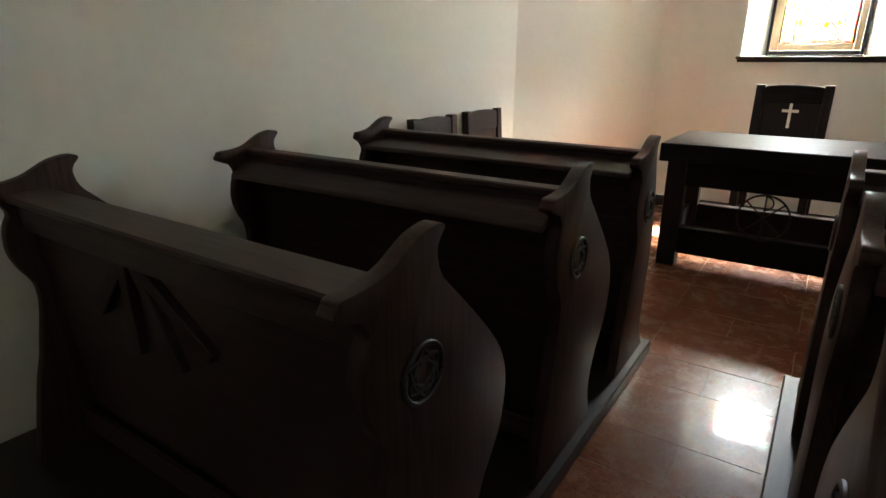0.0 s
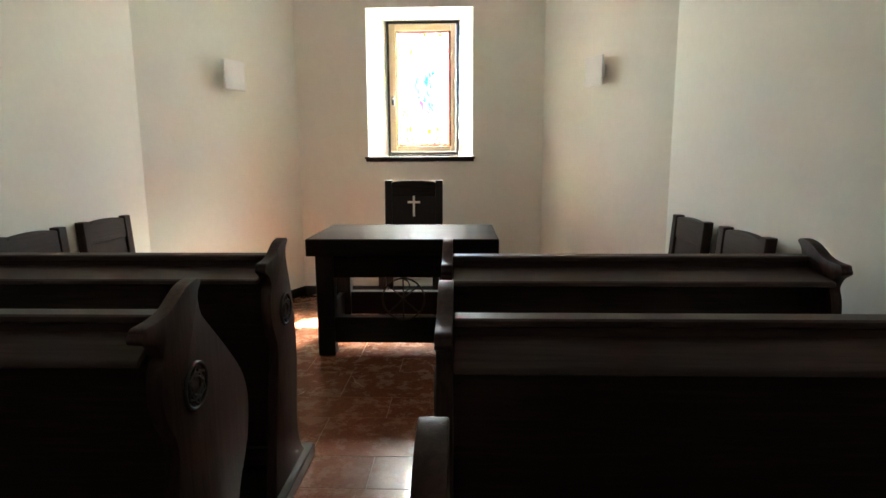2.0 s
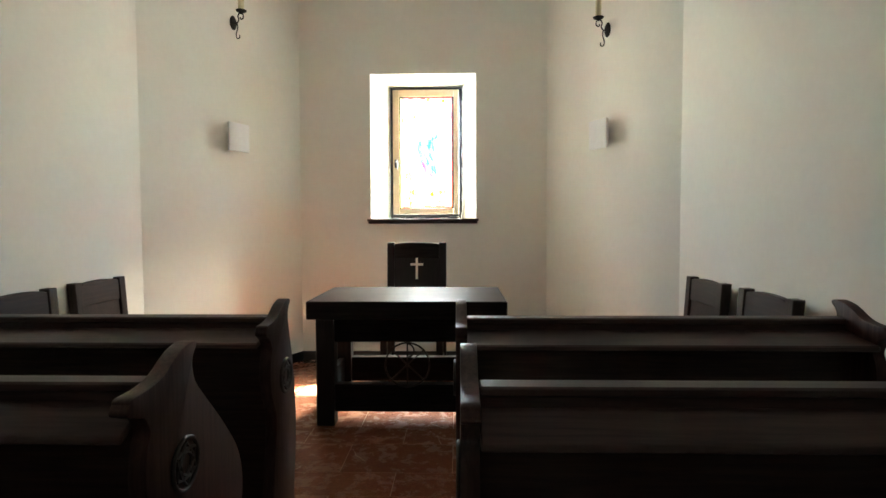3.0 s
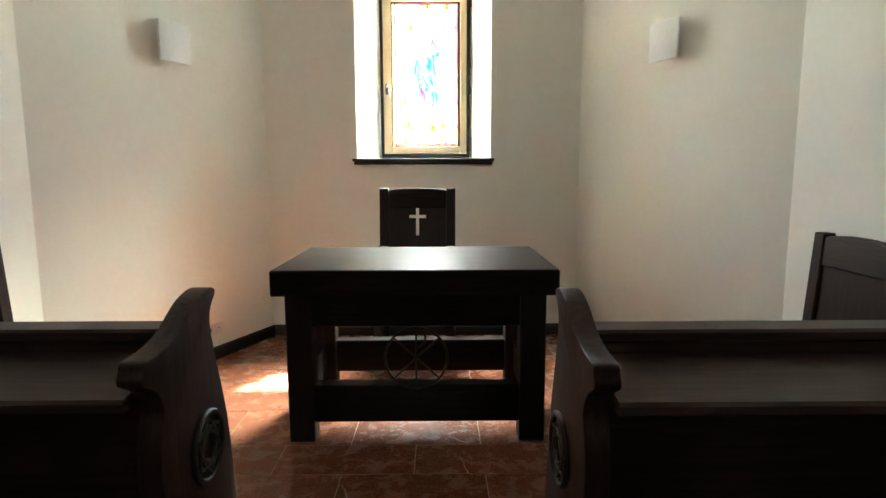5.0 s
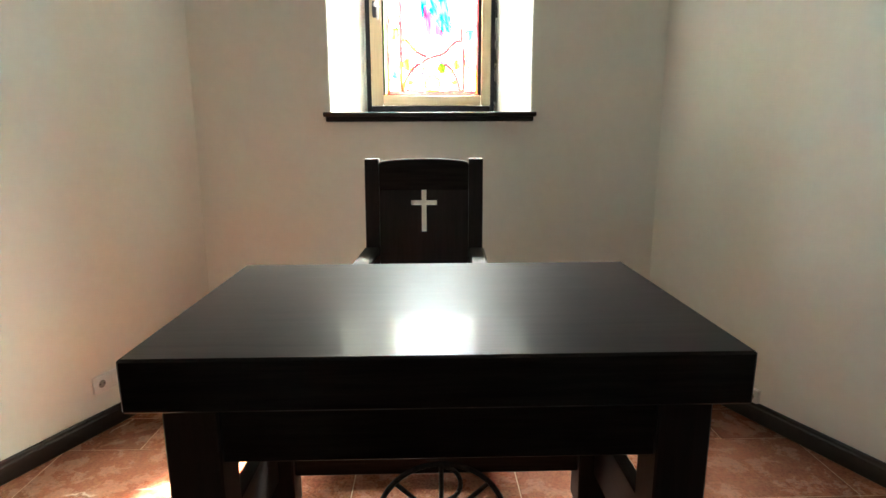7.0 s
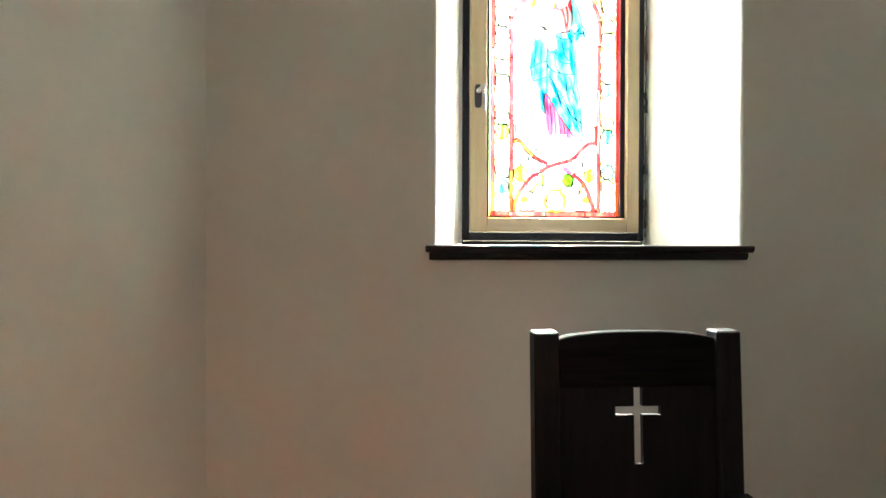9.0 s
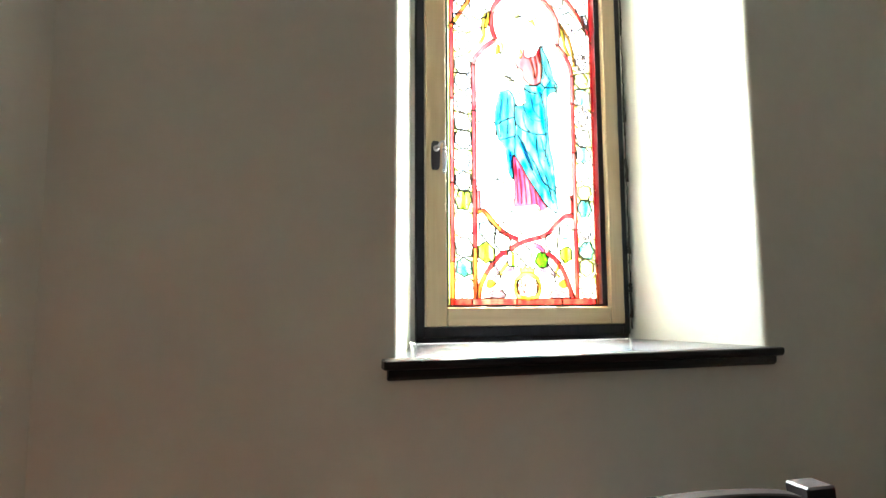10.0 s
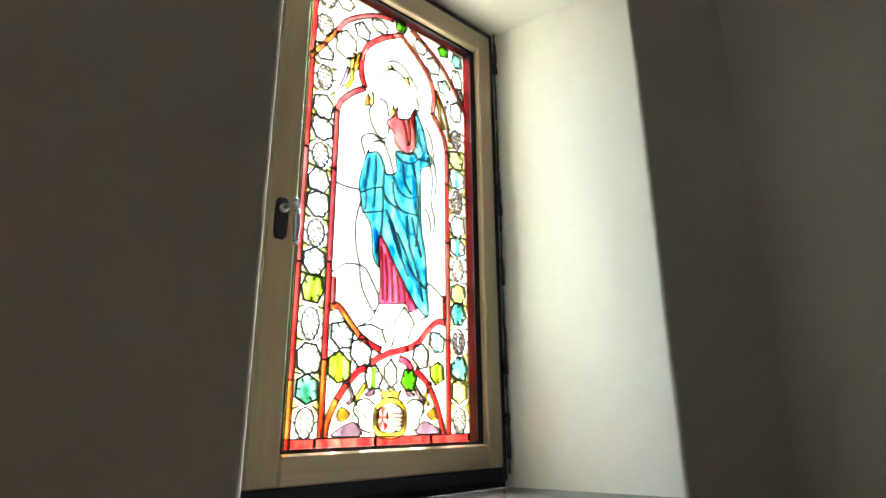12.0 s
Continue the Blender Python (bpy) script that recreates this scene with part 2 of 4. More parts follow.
# ---- building helpers ----
def part(name, bm, mat, parent, label=""):
    me = bpy.data.meshes.new(name)
    bmesh.ops.recalc_face_normals(bm, faces=bm.faces[:])
    bm.to_mesh(me)
    bm.free()
    me.materials.append(mat)
    me.polygons.foreach_set("use_smooth", [True] * len(me.polygons))
    me.set_sharp_from_angle(angle=radians(28))
    ob = new(name, me)
    ob.parent = parent
    if label:
        tagged(ob, label)
    return ob


def thing(name, label, category, m=None, group="", kind=""):
    ob = tagged(new(name), label, category, group, kind)
    if m is not None:
        ob.matrix_basis = m
    return ob


def solid(name, bm, mat, label, category, kind="", group=""):
    return tagged(part(name, bm, mat, None), label, category, group, kind)


def soften(bm, width, angle=0.5, segments=1):
    edges = [e for e in bm.edges if len(e.link_faces) == 2 and e.calc_face_angle(0) > angle]
    if width:
        bmesh.ops.bevel(bm, geom=edges, offset=width, segments=segments, profile=0.5, affect="EDGES", clamp_overlap=True)
    return bm


def box(x0, x1, y0, y1, z0, z1, bevel=0.0, bm=None):
    own = bmesh.new()
    bmesh.ops.create_cube(own, size=1, matrix=Matrix.Translation(((x0 + x1) / 2, (y0 + y1) / 2, (z0 + z1) / 2)) @ Matrix.Diagonal((x1 - x0, y1 - y0, z1 - z0, 1)))
    soften(own, bevel)
    return joined(bm, own)


def joined(bm, own):
    if bm is None:
        return own
    me = bpy.data.meshes.new("join")
    own.to_mesh(me)
    own.free()
    bm.from_mesh(me)
    bpy.data.meshes.remove(me)
    return bm


def prism(pts, axis, a, b, bevel=0.0, bm=None, segments=1):
    """Outline pts pushed along an axis from a to b. x: pts are (y, z); y: (x, z); z: (x, y)."""
    own = bmesh.new()
    put = {"x": lambda p, h: (h, p[0], p[1]), "y": lambda p, h: (p[0], h, p[1]), "z": lambda p, h: (p[0], p[1], h)}[axis]
    lo, hi = [own.verts.new(put(p, a)) for p in pts], [own.verts.new(put(p, b)) for p in pts]
    own.faces.new(lo)
    own.faces.new(hi)
    for i in range(len(pts)):
        j = (i + 1) % len(pts)
        own.faces.new((lo[i], lo[j], hi[j], hi[i]))
    bmesh.ops.recalc_face_normals(own, faces=own.faces[:])
    soften(own, bevel, 0.6, segments)
    return joined(bm, own)


def lathe(profile, steps=20, bm=None, m=Matrix()):
    """Profile of (radius, height) turned about z."""
    own = bmesh.new()
    rings = []
    for r, h in profile:
        rings.append([own.verts.new((r * math.cos(2 * math.pi * k / steps), r * math.sin(2 * math.pi * k / steps), h)) for k in range(steps)])
    for a, b in zip(rings, rings[1:]):
        for k in range(steps):
            own.faces.new((a[k], a[(k + 1) % steps], b[(k + 1) % steps], b[k]))
    own.faces.new(rings[0])
    own.faces.new(rings[-1])
    bmesh.ops.transform(own, matrix=m, verts=own.verts[:])
    return joined(bm, own)


def tube(pts, r, steps=8, bm=None, closed=False, r_end=None):
    """A round bar along points."""
    own = bmesh.new()
    pts = [Vector(p) for p in pts]
    rings, n = [], len(pts)
    for i, p in enumerate(pts):
        a, b = pts[i - 1] if (i or closed) else p, pts[(i + 1) % n] if (i < n - 1 or closed) else p
        d = (b - a).normalized()
        u = d.cross(Vector((0.31, 0.17, 0.93))).normalized()
        w = d.cross(u)
        rr = r if r_end is None else r + (r_end - r) * i / (n - 1)
        rings.append([own.verts.new(p + rr * (u * math.cos(2 * math.pi * k / steps) + w * math.sin(2 * math.pi * k / steps))) for k in range(steps)])
    pairs = list(zip(rings, rings[1:])) + ([(rings[-1], rings[0])] if closed else [])
    for a, b in pairs:
        for k in range(steps):
            own.faces.new((a[k], a[(k + 1) % steps], b[(k + 1) % steps], b[k]))
    if not closed:
        own.faces.new(rings[0])
        own.faces.new(rings[-1])
    return joined(bm, own)


def smooth(pts, per=6, closed=False):
    """Catmull-Rom points through the given ones."""
    n, out = len(pts), []
    for i in range(n if closed else n - 1):
        p = [Vector(pts[(i + k) % n] if closed else pts[min(max(i + k, 0), n - 1)]) for k in (-1, 0, 1, 2)]
        for s in range(per):
            t = s / per
            out.append(0.5 * (2 * p[1] + (p[2] - p[0]) * t + (2 * p[0] - 5 * p[1] + 4 * p[2] - p[3]) * t * t + (3 * p[1] - p[0] - 3 * p[2] + p[3]) * t ** 3))
    if not closed:
        out.append(Vector(pts[-1]))
    return [tuple(v) for v in out]


# ---- the room ----
BACK, OUT, TOP, REAR = 5.70, 6.42, 3.75, -2.70
KINK_EAST = (1.917, 4.04)
CORNER, KINK, NAVE = (1.235, 5.70), (1.932, 4.04), (2.127, -2.70)


def wall_slab(a, b, thick, name, label):
    """An upright wall whose inner face runs from a to b; the room lies to its left."""
    d = Vector((b[0] - a[0], b[1] - a[1])).normalized()
    o = Vector((d.y, -d.x)) * thick
    pts = [a, b, (b[0] + o.x, b[1] + o.y), (a[0] + o.x, a[1] + o.y)]
    return solid(name, prism(pts, "z", -0.1, TOP + 0.3), WALL, label, "wall", "structure")


def back_wall():
    bm = bmesh.new()

    def ring(x0, x1, z0, z1, y):
        return [bm.verts.new(p) for p in ((x0, y, z0), (x1, y, z0), (x1, y, z1), (x0, y, z1))]
    loops = [ring(-1.7, 1.7, -0.1, TOP + 0.3, BACK), ring(-0.522, 0.532, 1.40, 2.872, BACK), ring(-0.388, 0.404, 1.40, 2.845, 6.135),
             ring(-0.388, 0.404, 1.40, 2.845, 6.175), ring(-0.60, 0.74, 1.34, 3.22, OUT), ring(-1.7, 1.7, -0.1, TOP + 0.3, OUT)]
    for a, b in zip(loops, loops[1:] + loops[:1]):
        for k in range(4):
            bm.faces.new((a[k], a[(k + 1) % 4], b[(k + 1) % 4], b[k]))
    edges = [e for e in bm.edges if all(abs(v.co.y - BACK) < 1e-4 and abs(v.co.x) < 0.6 for v in e.verts)]
    bmesh.ops.recalc_face_normals(bm, faces=bm.faces[:])
    bmesh.ops.bevel(bm, geom=edges, offset=0.012, segments=4, profile=0.5, affect="EDGES")
    return solid("wall_north", bm, WALL, "cream plastered end wall with a deep splayed window niche", "wall", "structure")


back_wall()
wall_slab(KINK_EAST, CORNER, 0.45, "wall_northeast", "cream plastered slanting wall beside the altar")
wall_slab((-CORNER[0], CORNER[1]), (-KINK[0], KINK[1]), 0.45, "wall_northwest", "cream plastered slanting wall beside the altar")
wall_slab(NAVE, KINK_EAST, 0.45, "wall_east", "cream plastered side wall behind the pews")
wall_slab((-KINK[0], KINK[1]), (-NAVE[0], NAVE[1]), 0.45, "wall_west", "cream plastered side wall behind the pews")
wall_slab((-2.6, REAR), (2.6, REAR), 0.4, "wall_south", "plain cream plastered wall closing the chapel")
solid("ceiling", box(-2.6, 2.6, REAR - 0.4, OUT, TOP, TOP + 0.2), CEILING, "plain white plastered chapel ceiling", "ceiling", "structure")
solid("roof", box(-2.9, 2.9, REAR - 0.7, OUT + 0.3, TOP + 0.3, TOP + 0.4), ROOF, "dark flat roof over the chapel", "roof", "structure")
solid("ground", box(-300, 300, -300, 300, -0.5, -0.12), GROUND, "bare ground outside the chapel", "ground", "structure")


def baseboard(a, b, name, gap=None):
    """A dark board with a rounded top along the wall foot from a to b, room on its left."""
    d = Vector((b[0] - a[0], b[1] - a[1]))
    length = d.length
    prof = [(0, 0), (-0.018, 0), (-0.018, 0.068), (-0.012, 0.074), (-0.012, 0.084), (-0.008, 0.09), (0, 0.09)]
    bm = None
    for s0, s1 in ([(0, length)] if gap is None else [(0, gap[0]), (gap[1], length)]):
        bm = prism([(-p, z) for p, z in prof], "x", s0, s1, 0.0015, bm)
    ob = solid(name, bm, BOARD, "black stained wooden baseboard along the wall", "baseboard", "structure")
    ob.matrix_basis = Matrix.Translation((a[0], a[1], 0)) @ Matrix.Rotation(math.atan2(d.y, d.x), 4, "Z")
    return ob


def on_wall(side, y, z, off=0.0):
    """A pose on a slanting wall: x runs along the wall, -y into the room."""
    kink = KINK_EAST if side > 0 else KINK
    x = CORNER[0] + (BACK - y) * (kink[0] - CORNER[0]) / (BACK - kink[1])
    ang = math.atan2(kink[0] - CORNER[0], BACK - kink[1])
    m = Matrix.Translation((side * x, y, z)) @ Matrix.Rotation(-side * (math.pi / 2 - ang), 4, "Z")
    return m @ Matrix.Translation((0, -off, 0))


baseboard(CORNER, (-CORNER[0], BACK), "baseboard")
baseboard(KINK_EAST, CORNER, "baseboard")
baseboard((-CORNER[0], BACK), (-KINK[0], KINK[1]), "baseboard")
baseboard((1.967, 2.44), KINK_EAST, "baseboard")
baseboard((-KINK[0], KINK[1]), (-1.979, 2.44), "baseboard")

# ---- the window ----
window = thing("window_1", "narrow stained glass casement window with a tan wooden sash", "window", pose(0, 0.022, 0), kind="structure")
FX0, FX1, FZ0, FZ1 = -0.372, 0.388, 1.452, 2.838
GX0, GX1, GZ0, GZ1 = -0.268, 0.291, 1.551, 2.736
SX0, SX1 = -0.276, 0.307
for name, dims in (("frame_jamb", (FX0, FX0 + 0.026, FZ0, FZ1)), ("frame_jamb", (FX1 - 0.026, FX1, FZ0, FZ1)),
                   ("frame_rail", (FX0 + 0.026, FX1 - 0.026, FZ0, FZ0 + 0.034)), ("frame_rail", (FX0 + 0.026, FX1 - 0.026, FZ1 - 0.026, FZ1))):
    part(name, box(dims[0], dims[1], 6.10, 6.150, dims[2], dims[3], 0.003), FRAME_DARK, window, "dark painted outer frame member")
for name, dims, mt in (("sash_stile", (FX0 + 0.027, SX0, FZ0 + 0.035, FZ1 - 0.027), SASH_Z), ("sash_stile", (SX1, FX1 - 0.027, FZ0 + 0.035, FZ1 - 0.027), SASH_Z),
                       ("sash_rail", (SX0 + 0.001, SX1 - 0.001, FZ0 + 0.035, GZ0 - 0.004), SASH_X), ("sash_rail", (SX0 + 0.001, SX1 - 0.001, GZ1 + 0.004, FZ1 - 0.027), SASH_X)):
    part(name, box(dims[0], dims[1], 6.088, 6.146, dims[2], dims[3], 0.004), mt, window, "tan varnished wooden sash member")
for dims in ((SX0 + 0.0005, GX0 + 0.004, GZ0 - 0.004, GZ1 + 0.004), (GX1 - 0.004, SX1 - 0.0005, GZ0 - 0.004, GZ1 + 0.004),
             (GX0 + 0.004, GX1 - 0.004, GZ0 - 0.004, GZ0 + 0.004), (GX0 + 0.004, GX1 - 0.004, GZ1 - 0.004, GZ1 + 0.004)):
    part("glazing_bead", box(dims[0], dims[1], 6.108, 6.145, dims[2], dims[3]), FRAME_DARK, window)
part("frame_infill", box(FX1 + 0.0005, 0.4035, 6.12, 6.150, 1.44, 2.844), WALL, window)
part("frame_infill", box(-0.3875, FX0 - 0.0005, 6.12, 6.150, 1.44, 2.844), WALL, window)
part("frame_infill", box(FX0, FX1, 6.11, 6.150, 1.436, FZ0 - 0.0005), FRAME_DARK, window)
part("frame_infill", box(FX0, FX1, 6.12, 6.150, FZ1 + 0.0005, 2.8445), WALL, window)

sill_bm = prism([(-0.524, 5.7005), (0.529, 5.7005), (0.40, 6.13), (0.40, 6.171), (-0.384, 6.171), (-0.384, 6.13)], "z", 1.4005, 1.435)
sill = part("window_sill", sill_bm, SILL_SHEEN, window, "deep black polished wooden window sill")
nose_bm = prism([(5.66, 1.434), (5.70, 1.435), (5.70, 1.411), (5.667, 1.411), (5.66, 1.419)], "x", -0.5575, 0.5575, 0.003)
part("sill_nose", nose_bm, BOARD, sill, "moulded black sill nosing")
part("sill_moulding", prism([(5.676, 1.4105), (5.70, 1.4105), (5.70, 1.386), (5.684, 1.386), (5.677, 1.395)], "x", -0.545, 0.545, 0.002), BOARD, sill)
sill.location.y = -0.022


bead_rng = random.Random(3)
bead = bmesh.new()
for side_x, z_from, z_to in ((0.3905, 1.47, 2.83),):
    z = z_from
    while z < z_to:
        r = bead_rng.choice((0.0025, 0.003, 0.003, 0.004, 0.007)) * bead_rng.uniform(0.8, 1.2)
        h = bead_rng.uniform(0.03, 0.09)
        tube([(side_x + bead_rng.uniform(-0.001, 0.003), 6.097, z + h * k / 4) for k in range(5)], r, 6, bead, False, r * bead_rng.uniform(0.4, 1.0))
        z += h * 0.97
part("caulk_bead", bead, CAULK, window, "uneven dark sealant along the frame")


def uv(u, v):
    """A place on the glass: u across, v up, both 0 to 1."""
    return GX0 + u * (GX1 - GX0), GZ0 + v * (GZ1 - GZ0)


part("clear_pane", box(GX0, GX1, 6.136, 6.141, GZ0, GZ1), CLEAR, window, "clear leaded background glass")
CAME = bmesh.new()


def came(pts, w=0.0042, closed=False):
    """A lead strip along points (u, v)."""
    w = w * 1.02 + 0.0004
    p = [Vector(uv(*q)) for q in pts]
    for i in range(len(p) if closed else len(p) - 1):
        a, b = p[i], p[(i + 1) % len(p)]
        d = b - a
        if d.length < 1e-5:
            continue
        d.normalize()
        s, e = Vector((-d.y, d.x)) * w / 2, d * w * 0.4
        corners = [a - e - s, b + e - s, b + e + s, a - e + s]
        lo = [CAME.verts.new((c.x, 6.127, c.y)) for c in corners]
        hi = [CAME.verts.new((c.x, 6.1355, c.y)) for c in corners]
        CAME.faces.new(lo)
        for k in range(4):
            CAME.faces.new((lo[k], lo[(k + 1) % 4], hi[(k + 1) % 4], hi[k]))


def pane(pts, mat, lead=0.0042, label="", y=6.130):
    """A coloured pane set in lead."""
    part("glass_piece", prism([uv(*q) for q in pts], "y", y, y + 0.004), mat, window, label)
    if lead:
        came(pts, lead, True)


def band(pts, w, mat, lead=0.0035):
    """A ribbon of glass along points, cut into lengths."""
    p = [Vector(uv(*q)) for q in pts]
    left, right = [], []
    for i, c in enumerate(p):
        d = (p[min(i + 1, len(p) - 1)] - p[max(i - 1, 0)]).normalized()
        s = Vector((-d.y, d.x)) * w / 2
        left.append(c + s)
        right.append(c - s)
    back = lambda c: ((c.x - GX0) / (GX1 - GX0), (c.y - GZ0) / (GZ1 - GZ0))
    pane([back(c) for c in left] + [back(c) for c in reversed(right)], mat, lead)


def arc(cu, cv, ru, rv, a0, a1, n=16):
    return [(cu + ru * math.cos(radians(a0 + (a1 - a0) * k / n)), cv + rv * math.sin(radians(a0 + (a1 - a0) * k / n))) for k in range(n + 1)]


rng = random.Random(7)
# red border
for v0, v1, mm in ((0.0, 0.12, G_ORANGE), (0.12, 0.34, G_RED), (0.34, 0.58, G_ROSE), (0.58, 0.80, G_RED), (0.80, 1.0, G_RED)):
    pane([(0.030, v0), (0.054, v0), (0.054, v1), (0.030, v1)], mm, 0.003)
    pane([(0.0, v0), (0.028, v0), (0.028, v1), (0.0, v1)], G_STRAW, 0.0)
    pane([(0.974, v0), (1.0, v0), (1.0, v1), (0.974, v1)], G_RED if mm is G_ROSE else mm, 0.003)
pane([(0.026, 0.988), (0.974, 0.988), (0.974, 1.0), (0.026, 1.0)], G_RED, 0.003)
for u0, u1, mm in ((0.026, 0.16, G_RED), (0.16, 0.44, G_ROSE), (0.44, 0.74, G_RED), (0.74, 0.974, G_RED)):
    pane([(u0, 0.0), (u1, 0.0), (u1, 0.019), (u0, 0.019)], mm, 0.003)
# inner uprights
for u0, cuts in ((0.180, ((0.019, 0.16, G_ORANGE), (0.16, 0.35, G_RED), (0.35, 0.55, G_ROSE), (0.55, 0.685, G_ROSE))),
                 (0.842, ((0.019, 0.22, G_RED), (0.22, 0.45, G_ROSE), (0.45, 0.60, G_RED), (0.60, 0.685, G_ROSE)))):
    for v0, v1, mm in cuts:
        pane([(u0 - 0.013, v0), (u0 + 0.013, v0), (u0 + 0.013, v1), (u0 - 0.013, v1)], mm, 0.003)
# shoulders, three-lobed arch and the great arch
band(smooth([(0.180, 0.685), (0.192, 0.705), (0.213, 0.718), (0.258, 0.742), (0.325, 0.766)], 4), 0.014, G_ROSE, 0.003)
band(smooth([(0.745, 0.776), (0.785, 0.752), (0.825, 0.722), (0.842, 0.685)], 4), 0.014, G_ROSE, 0.003)
band(smooth([(0.328, 0.768), (0.304, 0.797), (0.304, 0.846), (0.337, 0.882), (0.420, 0.920), (0.485, 0.940)], 4), 0.015, G_RED, 0.003)
band(smooth([(0.485, 0.940), (0.536, 0.952), (0.606, 0.928), (0.640, 0.916)], 4), 0.014, G_ROSE, 0.003)
band(smooth([(0.640, 0.916), (0.681, 0.899), (0.734, 0.866), (0.754, 0.828), (0.745, 0.776)], 4), 0.015, G_ROSE, 0.003)
band(smooth([(0.030, 0.785), (0.060, 0.805), (0.112, 0.844), (0.160, 0.880)], 4), 0.014, G_ORANGE, 0.003)
band(smooth([(0.160, 0.880), (0.214, 0.919), (0.318, 0.957), (0.410, 0.978), (0.480, 0.984)], 4), 0.013, G_ROSE, 0.003)
band(smooth([(0.600, 0.984), (0.700, 0.962), (0.812, 0.925), (0.880, 0.888)], 4), 0.013, G_ROSE, 0.003)
band(smooth([(0.880, 0.888), (0.930, 0.856), (0.974, 0.822)], 4), 0.013, G_RED, 0.003)


def cell(u, v, ru, rv, mat=None, sides=6, turn=0.0, strip=None):
    """A vine leaf: an angular pane with short painted veins and at times a second tint."""
    pts = []
    for k in range(sides):
        a = 2 * math.pi * (k + rng.uniform(-0.14, 0.14)) / sides + turn
        s = rng.uniform(0.92, 1.06) / max(abs(math.cos(a)), abs(math.sin(a))) ** 0.45
        pts.append((u + ru * s * math.cos(a), v + rv * s * math.sin(a)))
    if mat is None:
        came(pts, 0.0046, True)
    else:
        pane(pts, mat, 0.0046)
    for k in range(sides):
        a, b = pts[k], pts[(k + 1) % sides]
        f = rng.uniform(0.35, 0.65)
        m = (a[0] + (b[0] - a[0]) * f, a[1] + (b[1] - a[1]) * f)
        r = rng.uniform(0.58, 0.84)
        if rng.random() < 0.8:
            came([m, (u + (m[0] - u) * r, v + (m[1] - v) * r)], 0.0018)
    if strip:
        w = ru * 0.30
        pane([(u - w, v - rv * 0.85), (u + w * 0.8, v - rv * 0.85), (u + w * 0.7, v + rv * 0.8), (u - w * 0.6, v + rv * 0.8)], strip, 0.0, y=6.1255)
    return pts


def grapes(u, v, ru, rv, mat):
    """A bunch of grapes: a pane under many small lead rings."""
    pts = [(u + ru * math.cos(a) * (1 - 0.25 * (math.sin(a) < 0) * abs(math.sin(a))), v + rv * math.sin(a)) for a in [2 * math.pi * k / 12 for k in range(12)]]
    if mat is None:
        came(pts, 0.0026, True)
    else:
        pane(pts, mat, 0.0026)
    r = 0.0068
    ur, vr = r / (GX1 - GX0), r / (GZ1 - GZ0)
    rows = int(2 * rv / (vr * 1.75))
    for j in range(rows):
        vv = v - rv + vr + j * vr * 1.75
        half = ru * math.sqrt(max(0.0, 1 - ((vv - v) / rv) ** 2)) - ur * 0.7
        n = max(1, int(2 * half / (ur * 2)) + 1)
        for i in range(n):
            uu = u - half + (2 * half * i / (n - 1) if n > 1 else half)
            came([(uu + ur * math.cos(a), vv + vr * math.sin(a)) for a in [2 * math.pi * k / 7 for k in range(7)]], 0.0002, True)


# side columns of vine leaves and grapes, with straw-coloured glass at their edges
LEFT_COLUMN = [(0.046, "grape"), (0.104, "mint"), (0.160, "plain"), (0.224, "grape"), (0.291, "lime"), (0.345, "pale"), (0.402, "grape"), (0.463, "plain"),
               (0.514, "plain"), (0.569, "grape"), (0.630, "plain"), (0.680, "plain"), (0.750, "grape")]
RIGHT_COLUMN = [(0.046, "grape"), (0.108, "straw"), (0.160, "mint"), (0.219, "dark"), (0.283, "mint"), (0.330, "straw"), (0.387, "grape"), (0.446, "strip"),
                (0.496, "plain"), (0.559, "dark"), (0.622, "strip"), (0.672, "straw"), (0.730, "dark")]
for u, column in ((0.111, LEFT_COLUMN), (0.912, RIGHT_COLUMN)):
    for k, (v, kind) in enumerate(column):
        above = column[k + 1][0] if k + 1 < len(column) else v + 0.055
        below = column[k - 1][0] if k else v - 0.055
        rv = (above - below) / 4 * 0.97
        if kind in ("grape", "dark"):
            grapes(u, v, 0.040, rv, G_SMOKE if kind == "dark" else None)
            for s in (-1, 1):
                came([(u + s * 0.038, v), (u + s * 0.058, v + 0.004)], 0.0026)
        else:
            cell(u, v, 0.052, rv, {"mint": G_MINT, "lime": G_LIME, "straw": G_STRAW, "pale": G_PALE, "plain": None, "strip": None}[kind], rng.choice((6, 6, 7)), 0.5 * k,
                 {"strip": G_MINT, "mint": G_TEAL, "lime": G_STRAW}.get(kind))
        for s in (-1, 1):
            e, h = u + s * 0.057, (above - v) / 2
            came([(u + s * 0.030, v + h), (e, v + h + rng.uniform(-0.012, 0.012))], 0.0034)
            if s < 0 or rng.random() < 0.75:
                pane([(e, v + h * 0.45), (e, above - h * 0.45), (u + s * 0.034, v + h + 0.004), (u + s * 0.034, v + h - 0.004)], G_STRAW, 0.0)
# leaves and grapes round the arches
cell(0.535, 0.977, 0.040, 0.017, G_GREEN, 5, 0.2, G_LIME)
cell(0.822, 0.970, 0.040, 0.017, G_GREEN, 5, 0.6)
cell(0.925, 0.962, 0.040, 0.022, G_MINT, 5, 0.8)
cell(0.925, 0.905, 0.040, 0.028, None, 6, 0.2)
cell(0.826, 0.866, 0.046, 0.022, G_PALE, 5, 0.2, G_MINT)
grapes(0.946, 0.858, 0.024, 0.026, G_SMOKE)
cell(0.912, 0.808, 0.044, 0.030, None, 6, 0.4)
grapes(0.098, 0.880, 0.044, 0.026, None)
